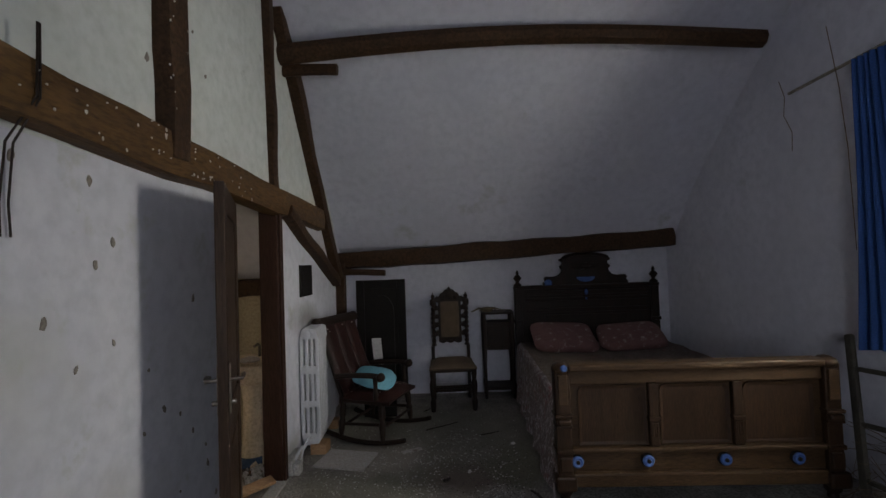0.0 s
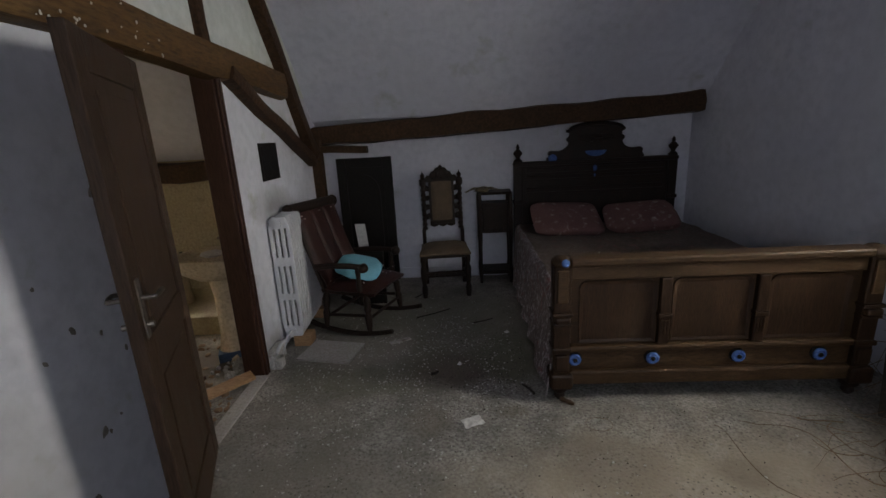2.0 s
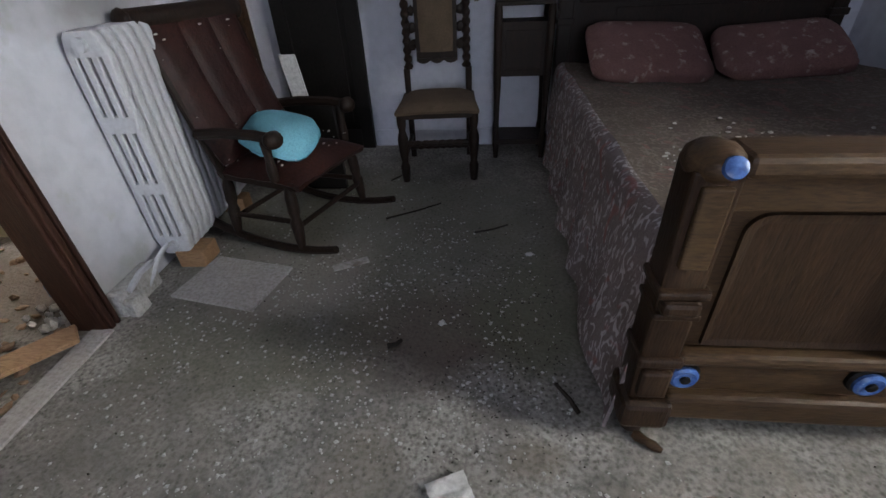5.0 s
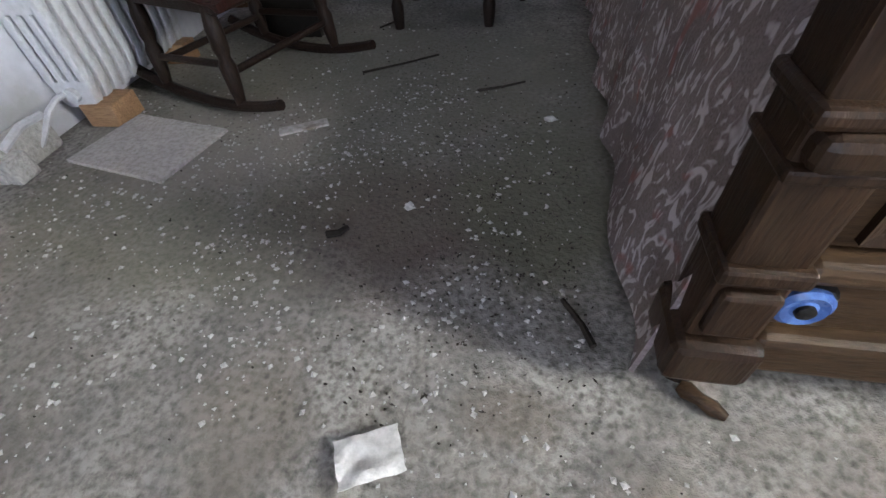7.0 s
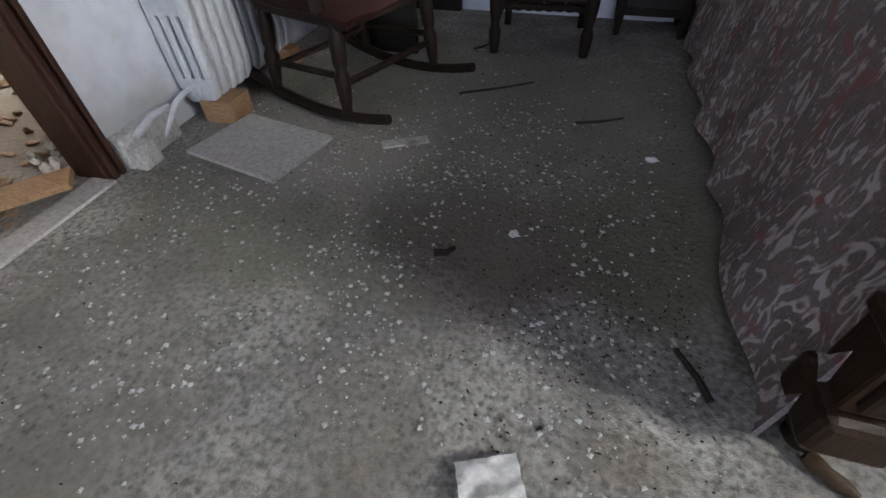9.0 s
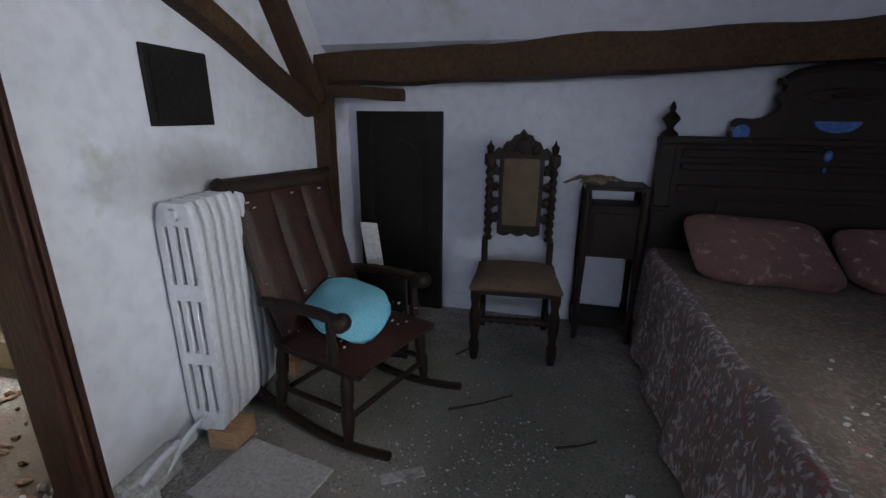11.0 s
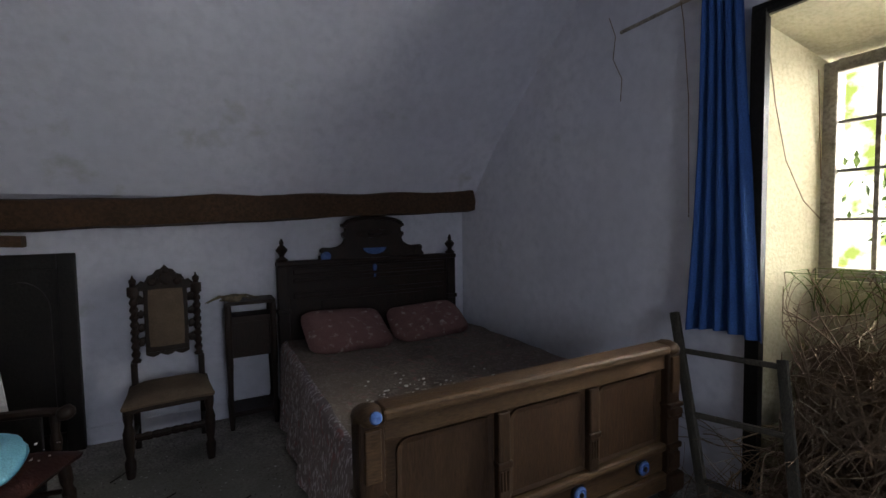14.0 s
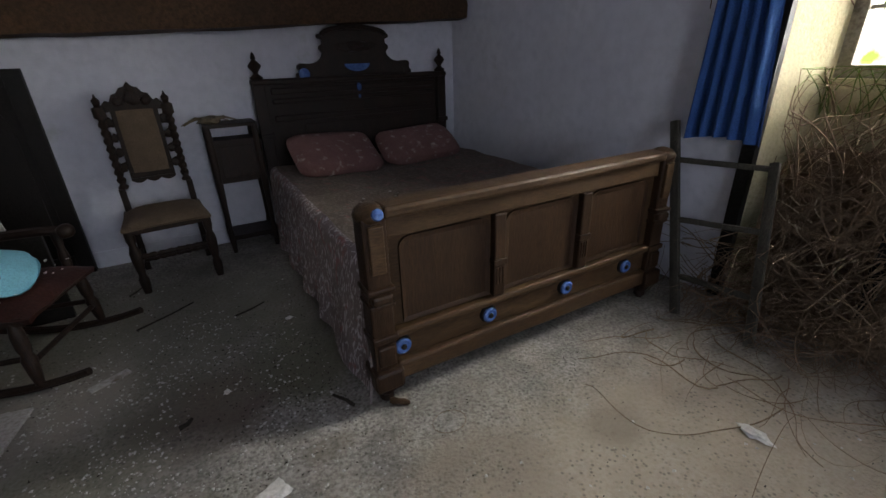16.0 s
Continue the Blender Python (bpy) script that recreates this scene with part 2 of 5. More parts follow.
def glow_material():
    """Bright hazy daylight beyond the windows, with pale foliage."""
    m = bpy.data.materials.new("bright_outdoors")
    m.use_nodes = True
    nt = m.node_tree
    n, link = nt.nodes, nt.links.new
    n.remove(n["Principled BSDF"])
    em = n.new("ShaderNodeEmission")
    t = n.new("ShaderNodeTexNoise")
    t.inputs["Scale"].default_value, t.inputs["Detail"].default_value = 5.0, 8.0
    co = n.new("ShaderNodeTexCoord")
    link(co.outputs["Object"], t.inputs["Vector"])
    r = n.new("ShaderNodeValToRGB")
    r.color_ramp.elements[0].position, r.color_ramp.elements[0].color = 0.40, (0.30, 0.36, 0.08, 1)
    r.color_ramp.elements[1].position, r.color_ramp.elements[1].color = 0.56, (1.0, 1.0, 0.93, 1)
    link(t.outputs["Fac"], r.inputs[0])
    link(r.outputs[0], em.inputs["Color"])
    em.inputs["Strength"].default_value = 2.4
    link(em.outputs[0], n["Material Output"].inputs["Surface"])
    return m



def side_wall_material():
    """Limewash with a sooty smudge above the radiator and worn patches by the door."""
    m = material("side_limewash", (0.68, 0.68, 0.73), (0.56, 0.565, 0.62), 0.9, 1.7, 13, 0.08, mix=0.6, stain=(0.44, 0.45, 0.42), stain_at=0.58, stain_scale=3.2, grit=0.93)
    nt = m.node_tree
    n, link = nt.nodes, nt.links.new
    b = n["Principled BSDF"]
    src = b.inputs["Base Color"].links[0].from_socket
    co = n.new("ShaderNodeTexCoord")
    warp = n.new("ShaderNodeTexNoise")
    warp.inputs["Scale"].default_value, warp.inputs["Detail"].default_value = 5.0, 7.0
    link(co.outputs["Object"], warp.inputs["Vector"])
    for y, z, ry, rz, colour, strength in ((4.45, 1.12, 0.36, 0.12, (0.20, 0.19, 0.18), 0.75), (3.95, 0.1, 0.3, 0.12, (0.30, 0.29, 0.27), 0.6), (2.0, 0.5, 0.35, 0.3, (0.47, 0.45, 0.42), 0.6), (1.6, 1.3, 0.3, 0.25, (0.50, 0.50, 0.47), 0.6)):
        mp = n.new("ShaderNodeMapping")
        mp.vector_type = "TEXTURE"
        mp.inputs["Location"].default_value, mp.inputs["Scale"].default_value = (-0.5, y, z), (1, ry, rz)
        link(co.outputs["Object"], mp.inputs["Vector"])
        ln = n.new("ShaderNodeVectorMath")
        ln.operation = "LENGTH"
        link(mp.outputs[0], ln.inputs[0])
        add = n.new("ShaderNodeMath")
        add.operation = "MULTIPLY_ADD"
        link(warp.outputs["Fac"], add.inputs[0])
        add.inputs[1].default_value = 1.6
        link(ln.outputs["Value"], add.inputs[2])
        r = n.new("ShaderNodeMapRange")
        r.inputs["From Min"].default_value, r.inputs["From Max"].default_value, r.inputs["To Max"].default_value = 2.2, 1.1, strength
        link(add.outputs[0], r.inputs["Value"])
        x = n.new("ShaderNodeMix")
        x.data_type = "RGBA"
        link(r.outputs[0], x.inputs["Factor"])
        link(src, x.inputs[6])
        x.inputs[7].default_value = (*colour, 1)
        src = x.outputs[2]
    link(src, b.inputs["Base Color"])
    return m


SIDE_WALL = side_wall_material()
FLOOR, GLASS, GLOW = floor_material(), glass_material(), glow_material()
SPREAD = spread_material("floral_spread", (0.27, 0.225, 0.225), (0.18, 0.148, 0.148), (0.56, 0.52, 0.55), 0.75)
SPREAD_DIRTY = spread_material("soiled_spread", (0.17, 0.135, 0.112), (0.10, 0.080, 0.066), (0.26, 0.22, 0.20), 0.45)
PILLOW = material("rose_pillow", (0.24, 0.130, 0.12), (0.16, 0.085, 0.08), 0.95, 9.0, 150, 0.3, stain=(0.40, 0.33, 0.31), stain_at=0.58, stain_scale=16)

# ---- builders ----
def link_mesh(name, bm, mat, smooth=False):
    bmesh.ops.recalc_face_normals(bm, faces=bm.faces)
    me = bpy.data.meshes.new(name)
    bm.to_mesh(me)
    bm.free()
    for m in mat if isinstance(mat, list) else [mat]:
        me.materials.append(m)
    if smooth:
        for p in me.polygons:
            p.use_smooth = True
        me.set_sharp_from_angle(angle=radians(38))
    return new(name, me)


def part(name, bm, mat, parent, label="", smooth=False):
    ob = link_mesh(name, bm, mat, smooth)
    ob.parent = parent
    return tagged(ob, label)


def structure(name, bm, mat, label, category, smooth=False):
    return tagged(link_mesh(name, bm, mat, smooth), label, category, kind="structure")


def thing(name, m, label, category, group=""):
    ob = new(name)
    ob.empty_display_size = 0.1
    ob.matrix_world = m
    return tagged(ob, label, category, group)


def box(bm, x0, x1, y0, y1, z0, z1, bevel=0.0, m=None):
    r = bmesh.ops.create_cube(bm, size=1, matrix=Matrix.Translation(((x0 + x1) / 2, (y0 + y1) / 2, (z0 + z1) / 2)) @ Matrix.Diagonal((x1 - x0, y1 - y0, z1 - z0, 1)))
    vs = r["verts"]
    if bevel:
        es = list({e for v in vs for e in v.link_edges})
        out = bmesh.ops.bevel(bm, geom=es, offset=bevel, segments=2, affect="EDGES", profile=0.5)
        vs = list({v for f in out["faces"] for v in f.verts} | {v for v in vs if v.is_valid})
    if m is not None:
        bmesh.ops.transform(bm, matrix=m, verts=vs)
    return bm


def newbox(*a, **k):
    return box(bmesh.new(), *a, **k)


def bar(bm, p, q, w, h, bevel=0.0, up=(0, 0, 1), wobble=0.0, cuts=0, seed=0):
    """A squared bar from p to q, w across and h high; wobble makes it hand-hewn."""
    p, q = Vector(p), Vector(q)
    d = q - p
    zax = d.normalized()
    side = Vector(up).cross(zax).normalized()
    upv = zax.cross(side)
    n = cuts + 2
    rings = []
    for i in range(n):
        c = p + d * i / (n - 1)
        ring = []
        for a, b in ((-1, -1), (-1, -0.0), (-1, 1), (0, 1), (1, 1), (1, 0), (1, -1), (0, -1)):
            k = 0.86 if a and b else 1.0
            v = c + side * (a * w / 2 * k) + upv * (b * h / 2 * k)
            if wobble:
                v += noise.noise_vector(v * 2.3 + Vector((seed, 0, 0))) * wobble
            ring.append(bm.verts.new(v))
        rings.append(ring)
    for a, b in zip(rings, rings[1:]):
        for j in range(8):
            bm.faces.new((a[j], a[(j + 1) % 8], b[(j + 1) % 8], b[j]))
    bm.faces.new(rings[0])
    bm.faces.new(rings[-1])
    return bm


def lathe(bm, profile, n=14, m=None, twist=0.0, flute=0.0):
    """A turned piece: profile rows of (radius, z); flute and twist make it a barley-twist."""
    rings = []
    for r, z in profile:
        ring = []
        for i in range(n):
            a = 2 * math.pi * i / n
            rr = r * (1 + flute * math.cos(2 * (a - twist * z)))
            ring.append(bm.verts.new((rr * math.cos(a), rr * math.sin(a), z)))
        rings.append(ring)
    for a, b in zip(rings, rings[1:]):
        for j in range(n):
            bm.faces.new((a[j], a[(j + 1) % n], b[(j + 1) % n], b[j]))
    bm.faces.new(rings[0][::-1])
    bm.faces.new(rings[-1])
    if m is not None:
        bmesh.ops.transform(bm, matrix=m, verts=[v for r in rings for v in r])
    return bm


def rod(bm, p, q, r, r2=None, n=10):
    p, q = Vector(p), Vector(q)
    d = q - p
    return lathe(bm, [(r, 0), (r if r2 is None else r2, d.length)], n, Matrix.Translation(p) @ d.to_track_quat("Z", "Y").to_matrix().to_4x4())


def tube(bm, pts, r, n=6, taper=1.0):
    pts = [Vector(p) for p in pts]
    rings = []
    for i, p in enumerate(pts):
        d = (pts[min(i + 1, len(pts) - 1)] - pts[max(i - 1, 0)]).normalized()
        s = d.orthogonal().normalized() if i == 0 else (s - d * s.dot(d)).normalized()
        u = d.cross(s)
        rr = r * (1 + (taper - 1) * i / (len(pts) - 1))
        rings.append([bm.verts.new(p + (s * math.cos(2 * math.pi * j / n) + u * math.sin(2 * math.pi * j / n)) * rr) for j in range(n)])
    for a, b in zip(rings, rings[1:]):
        for j in range(n):
            bm.faces.new((a[j], a[(j + 1) % n], b[(j + 1) % n], b[j]))
    bm.faces.new(rings[0][::-1])
    bm.faces.new(rings[-1])
    return bm


def prism(bm, outline, thick, m=None):
    """An outline in the xz plane, thickened along y."""
    a = [bm.verts.new((x, 0, z)) for x, z in outline]
    b = [bm.verts.new((x, thick, z)) for x, z in outline]
    n = len(a)
    bm.faces.new(a)
    bm.faces.new(b[::-1])
    for i in range(n):
        bm.faces.new((a[i], b[i], b[(i + 1) % n], a[(i + 1) % n]))
    if m is not None:
        bmesh.ops.transform(bm, matrix=m, verts=a + b)
    return bm


def arc(cx, cz, rx, rz, a0, a1, n):
    return [(cx + rx * math.cos(radians(a0 + (a1 - a0) * i / n)), cz + rz * math.sin(radians(a0 + (a1 - a0) * i / n))) for i in range(n + 1)]


def lump(bm, c, s, seed, detail=2, rough=0.35, m=None):
    r = bmesh.ops.create_icosphere(bm, subdivisions=detail, radius=1)
    for v in r["verts"]:
        k = 1 + rough * noise.noise(v.co * 1.7 + Vector((seed * 3.1, seed, 0)))
        v.co = Vector((v.co.x * s[0] * k, v.co.y * s[1] * k, v.co.z * s[2] * k))
    bmesh.ops.transform(bm, matrix=Matrix.Translation(c) @ (m or Matrix()), verts=r["verts"])
    return bm


def ground_bend(fn, nx, ny):
    """A sheet from fn(u, v) -> point, u and v from 0 to 1."""
    bm = bmesh.new()
    vs = [[bm.verts.new(fn(i / nx, j / ny)) for j in range(ny + 1)] for i in range(nx + 1)]
    for i in range(nx):
        for j in range(ny):
            bm.faces.new((vs[i][j], vs[i + 1][j], vs[i + 1][j + 1], vs[i][j + 1]))
    return bm


def thicken(bm, t):
    bmesh.ops.recalc_face_normals(bm, faces=bm.faces)
    bmesh.ops.solidify(bm, geom=bm.faces[:], thickness=t)
    return bm


# ---- the room ----
XL, YB = -0.50, 6.00
SLOPE = [(6.0, 1.77), (5.82, 1.85), (5.42, 2.36), (4.83, 2.94), (4.2, 3.49), (3.4, 4.0), (2.6, 4.26), (-1.6, 4.26)]


def right_x(y):
    return 3.45 + (YB - y) * 0.087


structure("floor", newbox(-4.4, 5.0, -1.7, 6.2, -0.2, 0), FLOOR, "dusty grey-brown floor with dark and mossy stains, darker towards the back", "floor")
structure("wall_back", newbox(-4.4, 3.9, YB, YB + 0.25, 0, 2.6), PLASTER, "low white plaster knee wall under the roof slope", "wall")

# sloped ceiling, thick, over bedroom and over bathroom
def ceiling(name, x0, x1, mat, label):
    bm = bmesh.new()
    vs = []
    for x in (x0, x1):
        vs.append([bm.verts.new((x, y, z)) for y, z in SLOPE] + [bm.verts.new((x, y + 0.12, z + 0.16)) for y, z in reversed(SLOPE)])
    n = len(vs[0])
    for i in range(n):
        bm.faces.new((vs[0][i], vs[0][(i + 1) % n], vs[1][(i + 1) % n], vs[1][i]))
    k = len(SLOPE)
    for v in vs:
        for i in range(k - 1):
            bm.faces.new((v[i], v[i + 1], v[n - 2 - i], v[n - 1 - i]))
    return structure(name, bm, mat, label, "ceiling")


ceiling("ceiling", -0.75, 4.3, PLASTER, "pale blue-grey plaster ceiling curving down with the roof")

# left wall with a door opening, y 3.0 to 3.76
bm = bmesh.new()
box(bm, XL - 0.1, XL, -1.6, 2.98, 0, 2.1)
box(bm, XL - 0.1, XL, 3.80, YB - 0.02, 0, 2.05)
structure("wall_left", bm, SIDE_WALL, "white limewashed lower wall with flaking spots", "wall")
bm = bmesh.new()
prism(bm, [(-1.6, 2.05), (5.62, 2.0), (5.36, 2.32), (4.77, 2.86), (4.14, 3.39), (3.34, 3.88), (2.54, 4.13), (-1.6, 4.13)], 0.1, Matrix.Translation((XL, 0, 0)) @ Matrix.Rotation(radians(90), 4, "Z"))
structure("wall_left_gable", bm, PLASTER_GREEN, "greenish white plaster infill between dark timbers", "wall")
# right wall with window recess y 2.28 to 3.18, following a slight slant
def slant(y0, y1, z0, z1, t=0.5):
    bm = bmesh.new()
    pts = [(right_x(y0), y0), (right_x(y1), y1), (right_x(y1) + t, y1), (right_x(y0) + t, y0)]
    lo = [bm.verts.new((x, y, z0)) for x, y in pts]
    hi = [bm.verts.new((x, y, z1)) for x, y in pts]
    bm.faces.new(lo)
    bm.faces.new(hi)
    for i in range(4):
        bm.faces.new((lo[i], lo[(i + 1) % 4], hi[(i + 1) % 4], hi[i]))
    return bm


structure("wall_right", slant(3.25, YB + 0.2, 0, 4.25), PLASTER, "plain blue-grey plaster gable wall", "wall")
structure("wall_right_near", slant(-1.7, 2.31, 0, 4.25), PLASTER, "plain blue-grey plaster gable wall", "wall")
structure("wall_right_over_window", slant(2.31, 3.25, 2.66, 4.25), PLASTER, "plain plaster above the window recess", "wall")
# unseen end wall; its opening is added so the fill lamp reaches the room
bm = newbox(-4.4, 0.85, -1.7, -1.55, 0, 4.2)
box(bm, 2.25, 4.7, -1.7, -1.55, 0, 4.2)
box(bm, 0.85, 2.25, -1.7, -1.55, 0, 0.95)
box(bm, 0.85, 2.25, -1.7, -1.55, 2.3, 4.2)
structure("wall_behind", bm, PLASTER, "unseen plain white plaster wall with an opening added for fill light", "wall")

# window recess: splayed sides, sloping head, sill wall below the window
bm = bmesh.new()
for q in (((3.47, 3.20), (3.93, 3.08)), ((3.57, 2.26), (3.93, 2.30))):
    (xa, ya), (xb, yb) = q
    o = 0.06 if ya > 2.7 else -0.06
    v = [bm.verts.new(p) for p in ((xa, ya, 0), (xb, yb, 0), (xb, yb, 2.45), (xa, ya, 2.64))]
    w = [bm.verts.new(p) for p in ((xa, ya + o, 0), (xb, yb + o, 0), (xb, yb + o, 2.45), (xa, ya + o, 2.64))]
    bm.faces.new(v), bm.faces.new(w)
    for i in range(4):
        bm.faces.new((v[i], v[(i + 1) % 4], w[(i + 1) % 4], w[i]))
structure("window_reveal", bm, REVEAL, "flaking plaster sides of the window recess, foliage light tinted into the colour", "wall")
bm = bmesh.new()
prism(bm, [(3.46, 2.64), (4.02, 2.44), (4.02, 2.5), (3.46, 2.72)], 0.96, Matrix.Translation((0, 2.25, 0)))
structure("window_head", bm, REVEAL, "plaster head of the window recess, foliage light tinted into the colour", "wall")
structure("window_breast", newbox(3.86, 4.05, 2.2, 3.16, 0, 1.24), REVEAL, "rough plaster below the window sill", "wall")

# black wooden frame round the recess
frame_ob = structure("window_surround", newbox(3.425, 3.475, 3.155, 3.225, 0, 2.67), IRON, "black painted post of the window recess", "window frame")
part("post", newbox(3.50, 3.55, 2.50, 2.56, 0, 2.655), IRON, frame_ob)
part("lintel", bar(bmesh.new(), (3.448, 3.225, 2.68), (3.55, 2.225, 2.68), 0.05, 0.06), IRON, frame_ob)

# window with small panes
win = tagged(new("window_1"), "old small-paned window overgrown with creeper", "window", kind="structure")
win.location = (3.93, 2.69, 1.84)
bm = bmesh.new()
for y in (-0.37, 0.37):
    box(bm, -0.03, 0.05, y - 0.035, y + 0.035, -0.60, 0.60, 0.006)
for z in (-0.57, 0.57):
    box(bm, -0.03, 0.05, -0.34, 0.34, z - 0.035, z + 0.035, 0.006)
part("window_frame", bm, WINDOW_PAINT, win, "weathered grey painted frame")
for y in (-0.168, 0.0, 0.168):
    part("muntin", newbox(-0.015, 0.025, y - 0.011, y + 0.011, -0.535, 0.535, 0.003), WINDOW_PAINT, win)
for z in (-0.267, 0.0, 0.267):
    part("glazing_bar", newbox(-0.012, 0.022, -0.335, 0.335, z - 0.009, z + 0.009, 0.003), WINDOW_PAINT, win)
for i in range(4):
    for j in range(4):
        y, z = -0.252 + 0.168 * i, -0.40 + 0.267 * j
        ob = part("pane", newbox(0.026, 0.029, y - 0.072, y + 0.072, z - 0.122, z + 0.122), GLASS, win)
        ob.visible_shadow = False
part("window_sill", newbox(-0.06, 0.05, -0.39, 0.38, -0.64, -0.6, 0.006), WINDOW_PAINT, win)
structure("backdrop", newbox(5.4, 5.42, 0.6, 4.9, -0.5, 4.5), GLOW, "bright hazy daylight and foliage beyond the window", "backdrop")

# ---- timbers ----
def timber(name, p, q, w, h, mat, label, cuts=14, wobble=0.03, up=(0, 0, 1), seed=0):
    return structure(name, bar(bmesh.new(), p, q, w, h, up=up, wobble=wobble, cuts=cuts, seed=seed), mat, label, "beam", True)


timber("purlin", (-0.70, 5.83, 1.68), (3.42, 5.83, 1.845), 0.30, 0.21, BEAM, "dark rough-hewn purlin beam along the knee wall", 22, 0.035)
structure("purlin_block", bar(bmesh.new(), (-0.50, 5.70, 1.545), (-0.02, 5.72, 1.54), 0.14, 0.075, wobble=0.02, cuts=4), BEAM, "short dark wedge under the purlin", "beam")
bm = bmesh.new()
tube(bm, [(-0.56 + 3.95 * i / 16, 4.04, 3.42 + 0.10 * math.sin(math.pi * i / 16) - 0.09 * i / 16) for i in range(17)], 0.088, 8, 0.8)
structure("collar_beam", bm, BEAM, "bowed dark collar beam across the ceiling", "beam", True)
structure("beam_spur", bar(bmesh.new(), (-0.56, 4.1, 3.31), (-0.09, 4.12, 3.31), 0.07, 0.09, wobble=0.02, cuts=3), BEAM, "short pointed dark spur of timber", "beam")
timber("tie_beam", (-0.495, -1.5, 2.25), (-0.495, 4.9, 2.05), 0.15, 0.215, BEAM_LONG, "brown waxed oak tie beam flecked with droppings", 20, 0.02)
timber("post_upper", (-0.49, 2.46, 2.10), (-0.49, 2.44, 3.95), 0.15, 0.19, BEAM, "dark upright timber with white flecks", 10, 0.025, up=(1, 0, 0), seed=3)
timber("post_thin", (-0.49, 3.74, 2.1), (-0.49, 3.66, 3.60), 0.10, 0.10, BEAM, "thin dark upright timber", 8, 0.02, up=(1, 0, 0), seed=5)
timber("rafter", (-0.485, 3.82, 3.62), (-0.485, 5.54, 1.45), 0.15, 0.17, BEAM, "dark sloping rafter in the wall frame", 14, 0.025, up=(1, 0, 0), seed=7)
timber("brace", (-0.47, 3.92, 2.02), (-0.47, 5.48, 1.40), 0.10, 0.14, BEAM, "dark diagonal brace", 10, 0.02, up=(1, 0, 0), seed=9)
timber("corner_post", (-0.46, 5.66, 0), (-0.46, 5.64, 1.6), 0.12, 0.14, BEAM, "dark corner post beside the cupboard door", 6, 0.015, up=(1, 0, 0), seed=11)

# ---- door and its frame ----
door_frame = tagged(new("door_frame"), "dark reddish moulded door frame", "door frame", kind="structure")
bm = newbox(-0.62, -0.475, 3.755, 3.83, 0.0, 2.02, 0.008)
box(bm, -0.475, -0.455, 3.77, 3.795, 0, 2.02, 0.005)
box(bm, -0.475, -0.455, 3.805, 3.825, 0, 2.02, 0.005)
part("jamb", bm, JAMB_WOOD, door_frame)
part("jamb", newbox(-0.62, -0.47, 2.94, 3.005, 0.0, 2.02, 0.008), JAMB_WOOD, door_frame)

door = tagged(new("door_1"), "dark brown wooden panel door standing open", "door", kind="structure")
door.matrix_world = Matrix.Translation((-0.44, 2.985, 0)) @ Matrix.Rotation(math.atan2(-0.71, 0.29), 4, "Z")
DW, DH = 0.76, 2.03
for x0, x1 in ((0, 0.11), (DW - 0.11, DW)):
    part("stile", newbox(x0, x1, -0.022, 0.022, 0.015, DH, 0.005), DOOR_WOOD, door)
for z0, z1 in ((0.015, 0.20), (0.85, 0.99), (DH - 0.13, DH)):
    part("rail", newbox(0.11, DW - 0.11, -0.021, 0.021, z0, z1, 0.004), DOOR_WOOD, door)
for z0, z1 in ((0.20, 0.85), (0.99, DH - 0.13)):
    bm = newbox(0.108, DW - 0.108, -0.010, 0.010, z0, z1)
    box(bm, 0.16, DW - 0.16, -0.016, 0.016, z0 + 0.05, z1 - 0.05, 0.006)
    part("panel", bm, DOOR_WOOD, door)
for s in (-1, 1):
    bm = newbox(DW - 0.075, DW - 0.035, min(s * 0.022, s * 0.028), max(s * 0.022, s * 0.028), 1.0, 1.22, 0.002)
    plate = part("lock_plate", bm, BRASS, door, "tarnished metal lock plate")
    bm = rod(bmesh.new(), (DW - 0.055, s * 0.028, 1.15), (DW - 0.055, s * 0.075, 1.15), 0.009)
    tube(bm, [(DW - 0.055, s * 0.072, 1.15), (DW - 0.09, s * 0.078, 1.153), (DW - 0.13, s * 0.078, 1.152), (DW - 0.165, s * 0.07, 1.142)], 0.009, 8)
    part("door_handle", bm, BRASS, plate)
    part("key_knob", rod(bmesh.new(), (DW - 0.055, s * 0.028, 1.05), (DW - 0.055, s * 0.05, 1.05), 0.011), BRASS, plate)

structure("threshold", newbox(-0.54, -0.44, 3.0, 3.76, 0, 0.012, 0.003), DUSTY_BOARD, "worn dusty wooden threshold in the doorway", "threshold")

# dark cupboard door in the knee wall
panel = tagged(new("cupboard_door"), "dark framed cupboard door with an arched panel, set in the knee wall", "door", kind="structure")
panel.location, panel.scale = (-0.35, 5.935, 0), (1, 1, 1.06)
for x0, x1 in ((-0.08, 0.02), (0.44, 0.54)):
    part("stile", newbox(x0, x1, 0, 0.05, 0, 1.36, 0.005), BLACK_WOOD, panel)
part("rail", newbox(0.02, 0.44, 0.001, 0.05, 1.26, 1.359, 0.005), BLACK_WOOD, panel)
part("rail", newbox(0.02, 0.44, 0.001, 0.05, 0, 0.14, 0.005), BLACK_WOOD, panel)
bm = prism(bmesh.new(), [(0.02, 0.14), (0.44, 0.14), (0.44, 1.26), (0.02, 1.26)], 0.02, Matrix.Translation((0, 0.028, 0)))
prism(bm, [(0.07, 0.2)] + [(0.39, 0.2)] + arc(0.23, 0.98, 0.16, 0.2, 0, 180, 10), 0.014, Matrix.Translation((0, 0.015, 0)))
part("arched_panel", bm, BLACK_WOOD, panel)

